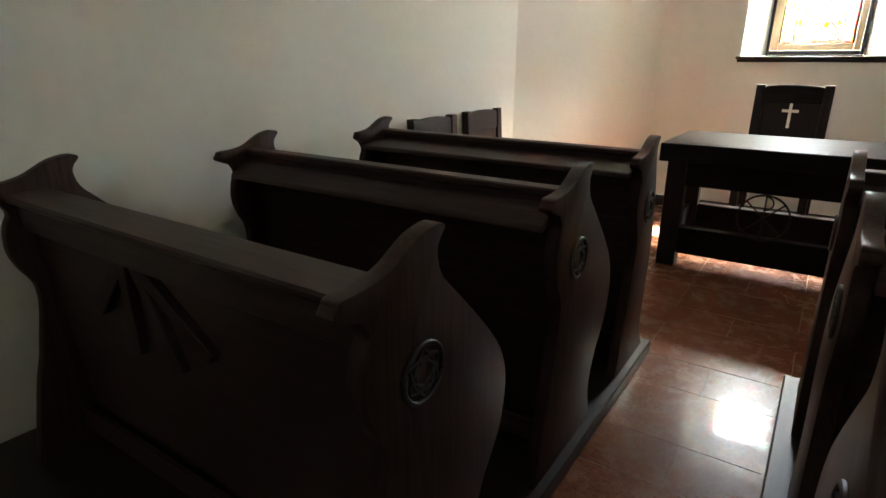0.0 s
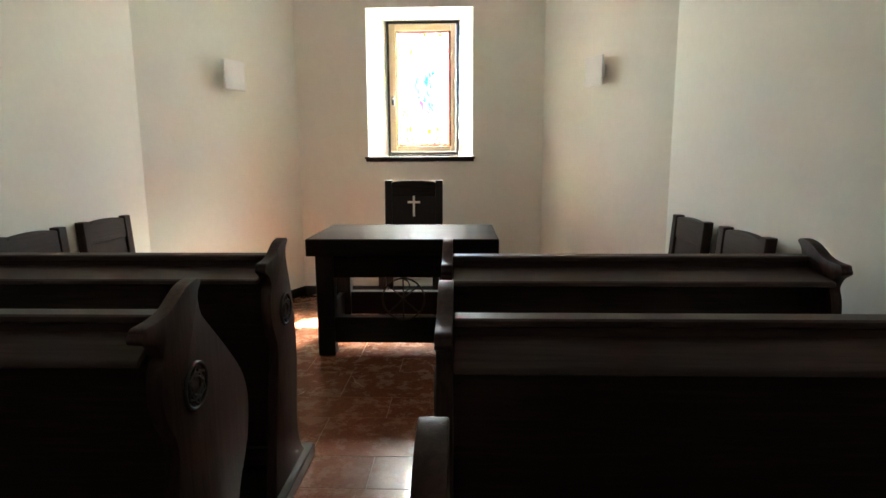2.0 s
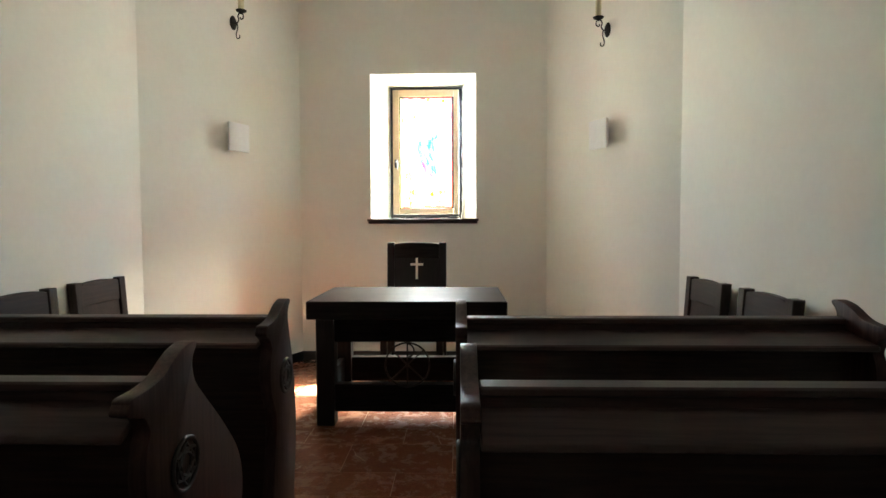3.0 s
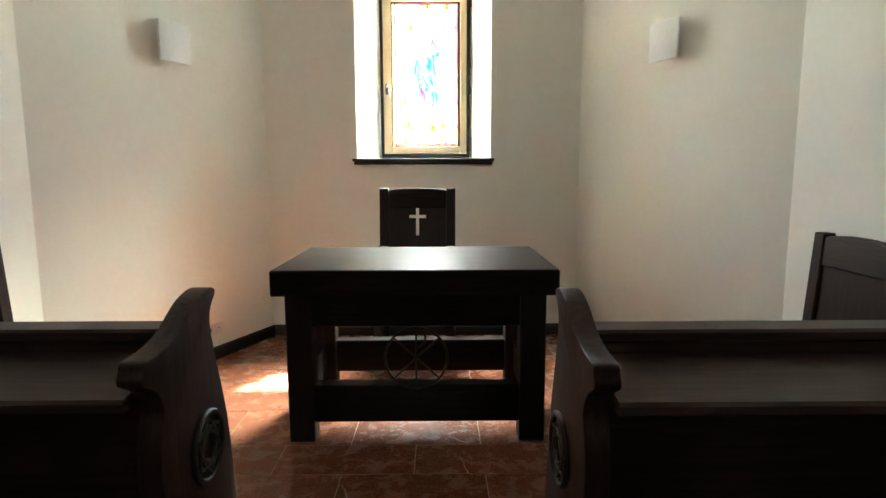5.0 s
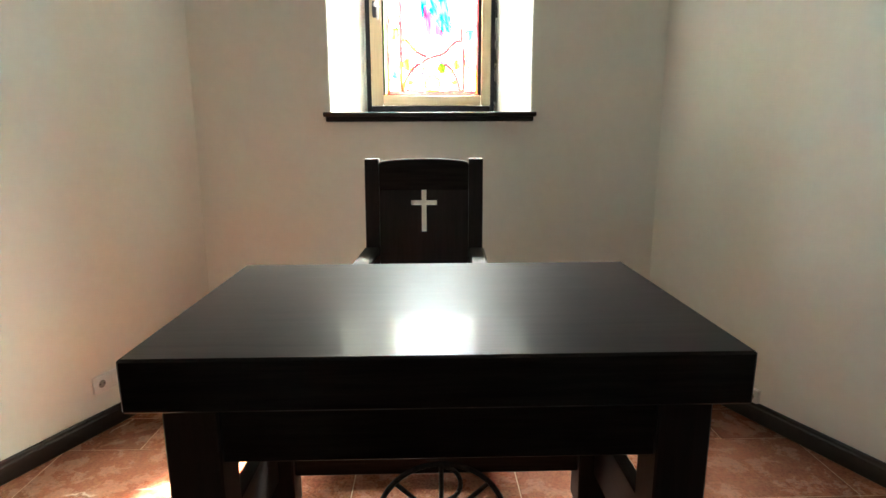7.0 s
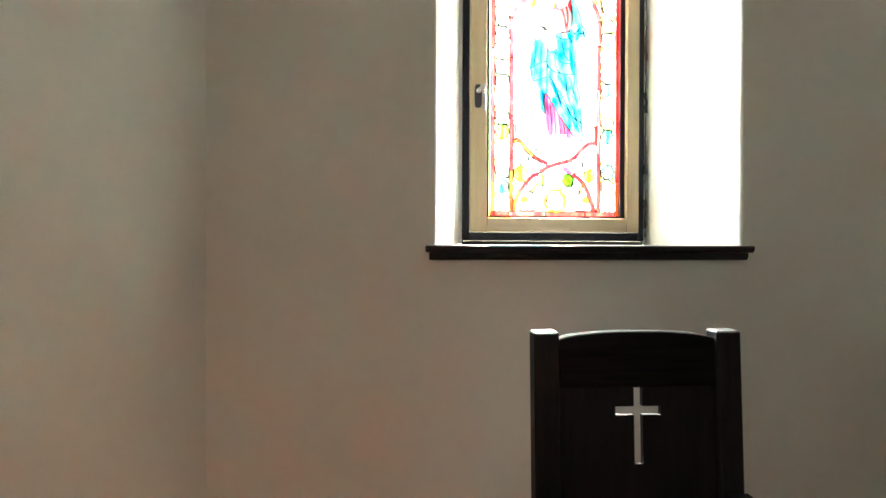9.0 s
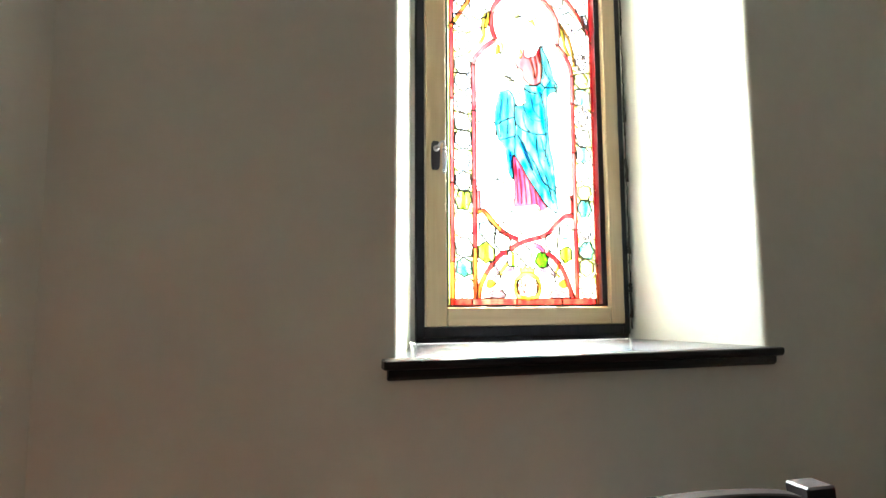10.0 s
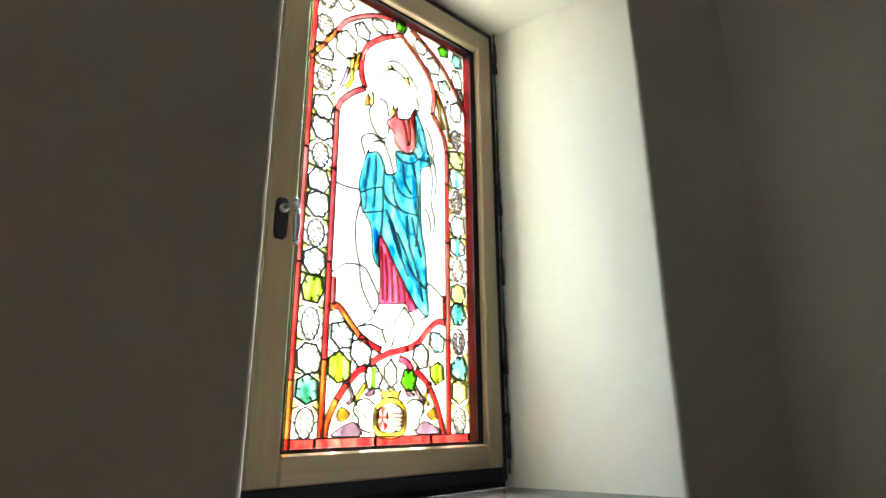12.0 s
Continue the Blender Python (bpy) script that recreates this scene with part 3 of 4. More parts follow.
grapes(0.100, 0.951, 0.046, 0.026, None)
cell(0.200, 0.965, 0.050, 0.020, None, 6, 0.1)
cell(0.215, 0.856, 0.058, 0.038, None, 6, 0.5)
cell(0.300, 0.912, 0.046, 0.024, G_PALE, 5, 0.3)
cell(0.400, 0.948, 0.050, 0.018, None, 6, 0.3)
cell(0.662, 0.948, 0.050, 0.020, None, 6, 0.1)
cell(0.752, 0.912, 0.046, 0.026, None, 6, 0.4)
cell(0.096, 0.812, 0.050, 0.022, None, 6, 0.4)
# stems of the vine
for pts, w, mm in (([(0.222, 0.748), (0.250, 0.775), (0.246, 0.812), (0.262, 0.842)], 0.012, G_GOLD), ([(0.195, 0.748), (0.215, 0.775), (0.226, 0.800)], 0.010, G_VIOLET),
                   ([(0.262, 0.800), (0.278, 0.826), (0.290, 0.850)], 0.013, G_AMBER), ([(0.775, 0.828), (0.790, 0.800), (0.800, 0.775), (0.828, 0.745)], 0.011, G_GOLD),
                   ([(0.765, 0.845), (0.800, 0.822), (0.835, 0.790), (0.856, 0.745), (0.862, 0.715)], 0.010, G_AMBER), ([(0.835, 0.805), (0.845, 0.822), (0.855, 0.832)], 0.010, G_VIOLET)):
    band(smooth(pts, 4), w, mm, 0.0024)
pane(smooth([(0.325, 0.725), (0.338, 0.755), (0.352, 0.748), (0.350, 0.728)], 3, True), G_AMBER, 0.0024)
pane(smooth([(0.352, 0.735), (0.366, 0.765), (0.376, 0.752), (0.368, 0.730)], 3, True), G_STRAW, 0.0024)
pane(smooth([(0.478, 0.728), (0.492, 0.752), (0.502, 0.740), (0.496, 0.722)], 3, True), G_GOLD, 0.0020)

# plain draped shape in blue and crimson at the centre
MANTLE = [(0.346, 0.606), (0.370, 0.614), (0.410, 0.620), (0.434, 0.608), (0.448, 0.590), (0.462, 0.576), (0.505, 0.580), (0.520, 0.600), (0.512, 0.638), (0.570, 0.641), (0.628, 0.660),
          (0.632, 0.710), (0.628, 0.768), (0.655, 0.748), (0.681, 0.726), (0.701, 0.699), (0.714, 0.669), (0.741, 0.653), (0.734, 0.633), (0.676, 0.618), (0.667, 0.580), (0.670, 0.535),
          (0.676, 0.465), (0.696, 0.423), (0.706, 0.380), (0.713, 0.322), (0.718, 0.268), (0.638, 0.291), (0.577, 0.331), (0.508, 0.378), (0.467, 0.412), (0.432, 0.428), (0.424, 0.400),
          (0.429, 0.358), (0.398, 0.379), (0.390, 0.410), (0.378, 0.449), (0.337, 0.473), (0.314, 0.519), (0.314, 0.546)]
pane(smooth(MANTLE, 3, True), G_BLUE, 0.0030)
pane(smooth([(0.430, 0.428), (0.475, 0.406), (0.517, 0.372), (0.577, 0.331), (0.638, 0.291), (0.646, 0.280), (0.610, 0.272), (0.584, 0.288), (0.510, 0.284), (0.436, 0.282), (0.440, 0.317), (0.436, 0.359)], 3, True), G_PINK, 0.0026)
pane(smooth([(0.518, 0.756), (0.524, 0.726), (0.591, 0.735), (0.624, 0.762), (0.627, 0.659), (0.580, 0.642), (0.510, 0.657), (0.503, 0.682), (0.468, 0.693), (0.456, 0.706), (0.490, 0.722)], 3, True), G_ROSE, 0.0026)
pane([(0.600, 0.748), (0.624, 0.765), (0.625, 0.715)], G_PINK, 0.0020, y=6.1255)
# folds of the cloth in lead and paint
for pts in ([(0.449, 0.596), (0.449, 0.531), (0.498, 0.507), (0.582, 0.497), (0.660, 0.499)], [(0.510, 0.634), (0.551, 0.621), (0.622, 0.624), (0.695, 0.663)], [(0.632, 0.652), (0.658, 0.640), (0.731, 0.644)],
            [(0.322, 0.513), (0.384, 0.531), (0.441, 0.541)], [(0.337, 0.470), (0.392, 0.477), (0.441, 0.485)], [(0.449, 0.531), (0.445, 0.470), (0.439, 0.426)],
            [(0.465, 0.490), (0.513, 0.452), (0.560, 0.386)], [(0.529, 0.445), (0.581, 0.404), (0.632, 0.356), (0.705, 0.330)], [(0.625, 0.620), (0.650, 0.560), (0.655, 0.480), (0.640, 0.420)]):
    came(smooth(pts, 5), 0.0028)
for pts in ([(0.365, 0.600), (0.350, 0.545), (0.352, 0.480)], [(0.400, 0.612), (0.405, 0.555), (0.395, 0.490)], [(0.505, 0.575), (0.540, 0.545), (0.600, 0.535), (0.655, 0.545)],
            [(0.500, 0.560), (0.515, 0.520), (0.550, 0.500)], [(0.560, 0.612), (0.575, 0.570), (0.615, 0.545)], [(0.480, 0.480), (0.520, 0.425), (0.600, 0.350)],
            [(0.590, 0.490), (0.600, 0.430), (0.650, 0.370), (0.690, 0.300)], [(0.655, 0.720), (0.660, 0.690), (0.690, 0.665)], [(0.640, 0.740), (0.643, 0.700), (0.645, 0.665)], [(0.620, 0.490), (0.640, 0.450), (0.680, 0.400)]):
    came(smooth(pts, 5), 0.0017)
for pts, mm in (([(0.335, 0.555), (0.350, 0.600), (0.362, 0.560), (0.350, 0.520)], G_SKY), ([(0.375, 0.600), (0.395, 0.612), (0.400, 0.560), (0.385, 0.535)], G_SKY), ([(0.530, 0.610), (0.580, 0.612), (0.570, 0.570), (0.545, 0.560)], G_SKY),
                ([(0.470, 0.470), (0.500, 0.435), (0.550, 0.385), (0.510, 0.450)], G_DEEP), ([(0.615, 0.590), (0.640, 0.560), (0.640, 0.510), (0.620, 0.530)], G_DEEP), ([(0.650, 0.735), (0.672, 0.722), (0.690, 0.690), (0.668, 0.700)], G_SKY),
                ([(0.630, 0.400), (0.665, 0.375), (0.690, 0.320), (0.655, 0.350)], G_SKY), ([(0.560, 0.485), (0.600, 0.470), (0.590, 0.430), (0.565, 0.450)], G_SKY), ([(0.345, 0.500), (0.380, 0.515), (0.420, 0.520), (0.400, 0.490)], G_SKY),
                ([(0.400, 0.420), (0.415, 0.440), (0.425, 0.400), (0.412, 0.385)], G_DEEP), ([(0.650, 0.655), (0.700, 0.650), (0.715, 0.640), (0.670, 0.635)], G_SKY)):
    pane(smooth(pts, 3, True), mm, 0.0, y=6.1255)
for u0 in (0.455, 0.480, 0.510, 0.545, 0.580):
    came(smooth([(u0 - 0.010, 0.405 - (u0 - 0.455) * 0.55), (u0, 0.345 - (u0 - 0.455) * 0.3), (u0 + 0.004, 0.290)], 4), 0.0016)
for pts in ([(0.340, 0.530), (0.360, 0.560), (0.366, 0.590)], [(0.545, 0.600), (0.590, 0.585), (0.640, 0.600)], [(0.530, 0.500), (0.560, 0.470), (0.600, 0.452), (0.655, 0.450)],
            [(0.500, 0.470), (0.540, 0.420), (0.610, 0.365), (0.700, 0.295)], [(0.660, 0.440), (0.672, 0.400), (0.700, 0.360)], [(0.405, 0.445), (0.412, 0.420), (0.420, 0.385)]):
    band(smooth(pts, 4), 0.007, G_DEEP, 0.0)
# fine lead lines of the pale ground
for pts in ([(0.195, 0.520), (0.250, 0.517), (0.314, 0.519)], [(0.194, 0.330), (0.260, 0.352), (0.330, 0.355)], [(0.330, 0.355), (0.345, 0.310), (0.405, 0.265), (0.436, 0.282)], [(0.330, 0.355), (0.370, 0.345), (0.430, 0.300)],
            [(0.325, 0.500), (0.300, 0.440), (0.310, 0.390), (0.330, 0.355)], [(0.436, 0.282), (0.398, 0.247), (0.332, 0.228)], [(0.332, 0.228), (0.400, 0.235), (0.455, 0.228), (0.510, 0.240), (0.575, 0.281)],
            [(0.455, 0.228), (0.480, 0.200)], [(0.522, 0.212), (0.508, 0.194)], [(0.575, 0.281), (0.615, 0.262), (0.636, 0.248)], [(0.600, 0.215), (0.636, 0.248), (0.718, 0.268)], [(0.706, 0.345), (0.770, 0.330), (0.829, 0.305)],
            [(0.336, 0.606), (0.315, 0.640), (0.368, 0.660), (0.410, 0.655), (0.450, 0.650)], [(0.368, 0.684), (0.353, 0.715), (0.380, 0.740)], [(0.368, 0.684), (0.410, 0.660), (0.456, 0.664), (0.468, 0.693)],
            [(0.346, 0.606), (0.380, 0.640), (0.435, 0.648), (0.470, 0.625), (0.505, 0.580)], [(0.410, 0.755), (0.450, 0.752), (0.465, 0.720)], [(0.555, 0.728), (0.575, 0.700), (0.590, 0.665), (0.603, 0.690), (0.590, 0.735)],
            [(0.720, 0.652), (0.745, 0.600), (0.735, 0.545), (0.760, 0.500)], [(0.700, 0.520), (0.725, 0.500), (0.735, 0.470)], [(0.760, 0.500), (0.750, 0.470), (0.720, 0.462)], [(0.760, 0.640), (0.770, 0.600), (0.762, 0.560)],
            [(0.694, 0.730), (0.720, 0.720), (0.745, 0.690), (0.755, 0.640)], [(0.420, 0.838), (0.472, 0.868), (0.540, 0.872), (0.600, 0.850), (0.645, 0.825)], [(0.430, 0.828), (0.489, 0.849), (0.560, 0.838)], [(0.640, 0.800), (0.660, 0.770), (0.640, 0.765)]):
    came(smooth(pts, 4), 0.0040)
pane([(0.545, 0.838), (0.570, 0.832), (0.600, 0.820), (0.585, 0.846)], G_GOLD, 0.0012)
pane([(0.450, 0.850), (0.480, 0.858), (0.500, 0.846), (0.470, 0.842)], G_STRAW, 0.0012)
# crossing ribbons below
band([(0.205, 0.320), (0.205, 0.290), (0.205, 0.266)], 0.013, G_ROSE, 0.0026)
band([(0.820, 0.320), (0.820, 0.295), (0.820, 0.268)], 0.012, G_RED, 0.0026)
band(smooth([(0.196, 0.258), (0.225, 0.265), (0.255, 0.255), (0.294, 0.234), (0.345, 0.210)], 4), 0.015, G_ORANGE, 0.0026)
band(smooth([(0.345, 0.210), (0.400, 0.195), (0.453, 0.186)], 4), 0.015, G_RED, 0.0026)
band(smooth([(0.555, 0.172), (0.600, 0.164), (0.622, 0.150)], 4), 0.016, G_PINK, 0.0026)
band(smooth([(0.400, 0.158), (0.450, 0.172), (0.503, 0.182), (0.600, 0.194)], 4), 0.015, G_RED, 0.0026)
band(smooth([(0.600, 0.194), (0.660, 0.210), (0.708, 0.235), (0.770, 0.258), (0.826, 0.258)], 4), 0.015, G_RED, 0.0026)
band(smooth([(0.196, 0.020), (0.213, 0.057), (0.245, 0.088)], 4), 0.015, G_ORANGE, 0.0026)
band(smooth([(0.245, 0.088), (0.285, 0.114), (0.341, 0.142), (0.380, 0.148)], 4), 0.015, G_RED, 0.0026)
band(smooth([(0.640, 0.150), (0.705, 0.128), (0.758, 0.090), (0.796, 0.042), (0.810, 0.020)], 4), 0.015, G_RED, 0.0026)
cell(0.256, 0.209, 0.056, 0.027, G_PALE, 6, 0.3)
cell(0.350, 0.178, 0.052, 0.028, None, 6, 0.2)
cell(0.250, 0.148, 0.058, 0.030, G_LIME, 6, 0.4, G_STRAW)
cell(0.418, 0.131, 0.046, 0.024, None, 6, 0.1, G_GREEN)
cell(0.508, 0.140, 0.036, 0.028, None, 6, 0.5)
cell(0.605, 0.129, 0.044, 0.024, G_GREEN, 6, 0.1)
cell(0.672, 0.180, 0.044, 0.026, None, 6, 0.3)
cell(0.770, 0.147, 0.044, 0.026, G_LIME, 6, 0.5, G_STRAW)
cell(0.772, 0.212, 0.046, 0.024, None, 6, 0.3, G_MINT)
for pts in ([(0.310, 0.220), (0.312, 0.195)], [(0.196, 0.225), (0.215, 0.235), (0.256, 0.240)], [(0.196, 0.180), (0.215, 0.175), (0.300, 0.176)], [(0.196, 0.122), (0.210, 0.125)], [(0.720, 0.200), (0.728, 0.160)],
            [(0.720, 0.200), (0.726, 0.225)], [(0.815, 0.180), (0.826, 0.180)], [(0.300, 0.150), (0.310, 0.165)], [(0.370, 0.120), (0.330, 0.095), (0.345, 0.075)], [(0.650, 0.118), (0.700, 0.090), (0.690, 0.070)]):
    came(pts, 0.0022)
# vine stems, scrolls and doves round the small shield
for s in (-1, 1):
    c = 0.510
    band(smooth([(c + s * 0.225, 0.125), (c + s * 0.200, 0.105), (c + s * 0.190, 0.090), (c + s * 0.215, 0.080)], 3), 0.009, G_VIOLET if s < 0 else G_GOLD, 0.0020)
    band(smooth([(c + s * 0.130, 0.118), (c + s * 0.155, 0.100), (c + s * 0.185, 0.085)], 3), 0.011, G_GOLD if s < 0 else G_VIOLET, 0.0020)
    pane(smooth([(c + s * 0.200, 0.062), (c + s * 0.245, 0.074), (c + s * 0.262, 0.055), (c + s * 0.235, 0.048)], 3, True), G_AMBER, 0.0022)
    pane(smooth([(c + s * 0.140, 0.024), (c + s * 0.175, 0.046), (c + s * 0.225, 0.042), (c + s * 0.285, 0.024), (c + s * 0.215, 0.021)], 3, True), G_VIOLET, 0.0022)
    came(smooth([(c + s * 0.085, 0.080), (c + s * 0.120, 0.090), (c + s * 0.165, 0.085), (c + s * 0.185, 0.068), (c + s * 0.160, 0.052), (c + s * 0.150, 0.035), (c + s * 0.100, 0.026)], 4), 0.0036)
    came(smooth([(c + s * 0.185, 0.068), (c + s * 0.150, 0.064), (c + s * 0.110, 0.050)], 4), 0.0024)
    pane(smooth([(c + s * 0.088, 0.108), (c + s * 0.130, 0.100), (c + s * 0.115, 0.094), (c + s * 0.085, 0.098)], 3, True), G_VIOLET, 0.0018)
shield = smooth([(0.440, 0.070), (0.470, 0.084), (0.510, 0.088), (0.550, 0.084), (0.580, 0.070), (0.584, 0.040), (0.565, 0.024), (0.510, 0.020), (0.455, 0.024), (0.436, 0.040)], 3, True)
band(shield + shield[:1], 0.014, G_GOLD, 0.0022)
for cu, first in ((0.468, True), (0.552, False)):
    pane(arc(cu, 0.052, 0.033, 0.024, 0, 345, 15), CLEAR, 0.0016, y=6.1262)
    for k in range(5):
        pts = [(cu, 0.052)] + arc(cu, 0.052, 0.031, 0.022, 72 * k, 72 * k + 36, 3) if first else [(cu - 0.024, 0.036 + 0.008 * k), (cu + 0.024, 0.036 + 0.008 * k), (cu + 0.024, 0.040 + 0.008 * k), (cu - 0.024, 0.040 + 0.008 * k)]
        if k < 4 or first:
            pane(pts, G_ROSE, 0.0, y=6.1245)
pane([(0.465, 0.092), (0.455, 0.110), (0.480, 0.103), (0.492, 0.113), (0.510, 0.104), (0.528, 0.113), (0.540, 0.103), (0.565, 0.110), (0.555, 0.092)], G_GOLD, 0.0020)
part("lead_came", CAME, LEAD, window, "dark lead strips between the panes")


def window_handle():
    plate = smooth([(-0.327, 1.990), (-0.327, 2.062), (-0.314, 2.072), (-0.301, 2.062), (-0.301, 1.990), (-0.314, 1.981)], 4, True)
    h = part("window_handle", prism(plate, "y", 6.080, 6.0878), PLATE, window, "dark metal window handle with a chrome lever")
    m = Matrix.Translation((-0.312, 6.080, 2.048)) @ Matrix.Rotation(math.pi / 2, 4, "X")
    part("spindle", lathe([(0.0, 0.0), (0.010, 0.0), (0.010, 0.006), (0.006, 0.010), (0.0055, 0.028), (0.0, 0.030)], 14, None, m), STEEL, h)
    neck = tube(smooth([(-0.312, 6.055, 2.048), (-0.306, 6.050, 2.060), (-0.297, 6.048, 2.062), (-0.292, 6.048, 2.050)], 5), 0.0042, 10)
    part("lever_neck", neck, STEEL, h)
    grip = [(0.0, 0.0), (0.005, 0.002), (0.0035, 0.006), (0.0062, 0.010), (0.0045, 0.016), (0.0068, 0.045), (0.0058, 0.066), (0.0036, 0.072), (0.0062, 0.076), (0.0036, 0.082), (0.0045, 0.090), (0.0, 0.092)]
    part("lever", lathe(grip, 12, None, Matrix.Translation((-0.294, 6.050, 1.962)) @ Matrix.Diagonal((1.3, 1.3, 1, 1))), STEEL, h)


window_handle()

# ---- altar table ----
TX0, TX1, TY0, TY1 = -0.664, 0.680, 3.735, 4.60


def altar_table():
    t = thing("altar_table", "heavy black stained wooden altar table on square legs", "table", pose(0.008, 4.1675, 0))
    hx, hy = (TX1 - TX0) / 2, (TY1 - TY0) / 2
    part("tabletop", box(-hx, hx, -hy, hy, 0.748, 0.87, 0.006), DARK_X, t, "thick polished black tabletop")
    lx, ly, w = hx - 0.045, hy - 0.075, 0.125
    for sx in (-1, 1):
        for sy in (-1, 1):
            part("leg", box(min(sx * lx, sx * (lx - w)), max(sx * lx, sx * (lx - w)), min(sy * ly, sy * (ly - 0.11)), max(sy * ly, sy * (ly - 0.11)), 0, 0.7475, 0.005), DARK_Z, t)
    for sy in (-1, 1):
        y0, y1 = sorted((sy * (ly - 0.008), sy * (ly - 0.09)))
        part("apron", box(-lx + w + 0.001, lx - w - 0.001, y0, y1, 0.582, 0.747, 0.003), DARK_X, t)
        z0, z1 = (0.10, 0.288) if sy < 0 else (0.14, 0.33)
        part("stretcher", box(-lx + w + 0.001, lx - w - 0.001, y0, y1, z0, z1, 0.004), DARK_X, t)
    for sx in (-1, 1):
        x0, x1 = sorted((sx * (lx - 0.03), sx * (lx - 0.075)))
        part("apron", box(x0, x1, -ly + 0.111, ly - 0.111, 0.582, 0.747, 0.003), DARK_Y, t)
        part("stretcher", box(x0, x1, -ly + 0.111, ly - 0.111, 0.14, 0.33, 0.004), DARK_Y, t)
    r, c, y = 0.15, 0.43, -ly - 0.008
    ring = [(r * math.cos(a), y, c + r * math.sin(a)) for a in [2 * math.pi * k / 48 for k in range(48)]]
    em = part("emblem", tube(ring, 0.0065, 8, None, True), IRON, t, "wrought iron ring with a cross-shaped monogram")
    for a, b in (((0, y, c - r + 0.004), (0, y, c + r - 0.004)), ((-0.108, y - 0.004, c - 0.10), (0.108, y - 0.004, c + 0.10)), ((-0.108, y + 0.004, c + 0.10), (0.108, y + 0.004, c - 0.10))):
        part("bar", tube([a, b], 0.0055, 8), IRON, em)
    part("bow", tube([(0.045 * math.sin(a), y, c + 0.098 + 0.045 * math.cos(a)) for a in [math.pi * k / 12 for k in range(13)]], 0.0055, 8), IRON, em)
    return t


altar_table()


# ---- chairs ----
def armchair(name, label, w, h, seat_z, arm_z, depth, cross, m, group="", woods=(DARK_X, DARK_Y, DARK_Z)):
    """An armchair whose sitter looks along -y; the back posts' front faces stand at y = 0."""
    wood_x, wood_y, wood_z = woods
    c = thing(name, label, "chair", m, group)
    hw, pw, lean = w / 2, 0.066, 0.045

    def post(sx):
        x0, x1 = sorted((sx * hw, sx * (hw - pw)))
        pts = [(0.0, 0), (0.055, 0), (0.052, seat_z), (0.052 + lean, h), (lean * 0.9, h), (0.0, seat_z)]
        return prism([(y - lean * 0.9, z) for y, z in pts], "x", x0, x1, 0.004)
    for sx in (-1, 1):
        part("back_post", post(sx), wood_z, c)
    at = lambda z: -lean * 0.9 + (lean * 0.9) * max(0.0, (z - seat_z) / (h - seat_z))
    iw = hw - pw
    zt, zb = h - 0.145, seat_z + 0.12

    def leaning(bm):
        for v in bm.verts:
            v.co.y += at(v.co.z)
        return bm
    top = [(-iw + 0.001, zt)] + [(iw - 0.001, zt)] + [(iw * math.cos(math.pi * k / 14) * 0.998, h - 0.022 + 0.022 * math.sin(math.pi * k / 14)) for k in range(15)]
    part("top_rail", leaning(prism(top, "y", 0.006, 0.042, 0.003)), wood_x, c, "arched top rail")
    part("back_rail", leaning(box(-iw + 0.001, iw - 0.001, 0.006, 0.042, zb - 0.07, zb, 0.003)), wood_x, c)
    y0, y1 = 0.014, 0.030
    if not cross:
        part("back_panel", leaning(box(-iw + 0.001, iw - 0.001, y0, y1, zb + 0.0005, zt - 0.0005)), wood_z, c)
    else:
        # boards of the panel left standing round a cross-shaped hole
        q, cz, arm, up, dn = 0.0115, 1.004, 0.061, 0.061, 0.137
        xs = [-iw + 0.001, -arm, -q, q, arm, iw - 0.001]
        zs = [zb + 0.0005, cz - dn, cz - q, cz + q, cz + up, zt - 0.0005]
        bm = bmesh.new()
        grid = {}
        for s, y in ((0, y0), (1, y1)):
            for i, x in enumerate(xs):
                for j, z in enumerate(zs):
                    grid[s, i, j] = bm.verts.new((x, y, z))
        hole = {(2, 1), (2, 2), (2, 3), (1, 2), (3, 2)}
        for i in range(5):
            for j in range(5):
                if (i, j) in hole:
                    continue
                for s in (0, 1):
                    bm.faces.new([grid[s, i, j], grid[s, i + 1, j], grid[s, i + 1, j + 1], grid[s, i, j + 1]])
                for (di, dj), (a, b) in (((-1, 0), ((i, j), (i, j + 1))), ((1, 0), ((i + 1, j), (i + 1, j + 1))), ((0, -1), ((i, j), (i + 1, j))), ((0, 1), ((i, j + 1), (i + 1, j + 1)))):
                    n = (i + di, j + dj)
                    if n in hole or not (0 <= n[0] < 5 and 0 <= n[1] < 5):
                        bm.faces.new([grid[0, a[0], a[1]], grid[0, b[0], b[1]], grid[1, b[0], b[1]], grid[1, a[0], a[1]]])
        part("back_panel", leaning(bm), wood_z, c, "back panel pierced by a cross")
    b0 = at(seat_z)
    part("seat", box(-hw + 0.02, hw - 0.02, -depth, b0 - 0.001, seat_z - 0.035, seat_z, 0.008), wood_x, c, "flat polished wooden seat")
    for sx in (-1, 1):
        x0, x1 = sorted((sx * (hw - 0.002), sx * (hw - 0.060)))
        part("front_leg", box(x0, x1, -depth + 0.012, -depth + 0.075, 0, arm_z - 0.0385, 0.004), wood_z, c)
        a0, a1 = sorted((sx * (hw + 0.008), sx * (hw - 0.064)))
        part("armrest", box(a0, a1, -depth - 0.035, at(arm_z) - 0.001, arm_z - 0.038, arm_z, 0.007), wood_y, c)
        s0, s1 = sorted((sx * (hw - 0.016), sx * (hw - 0.040)))
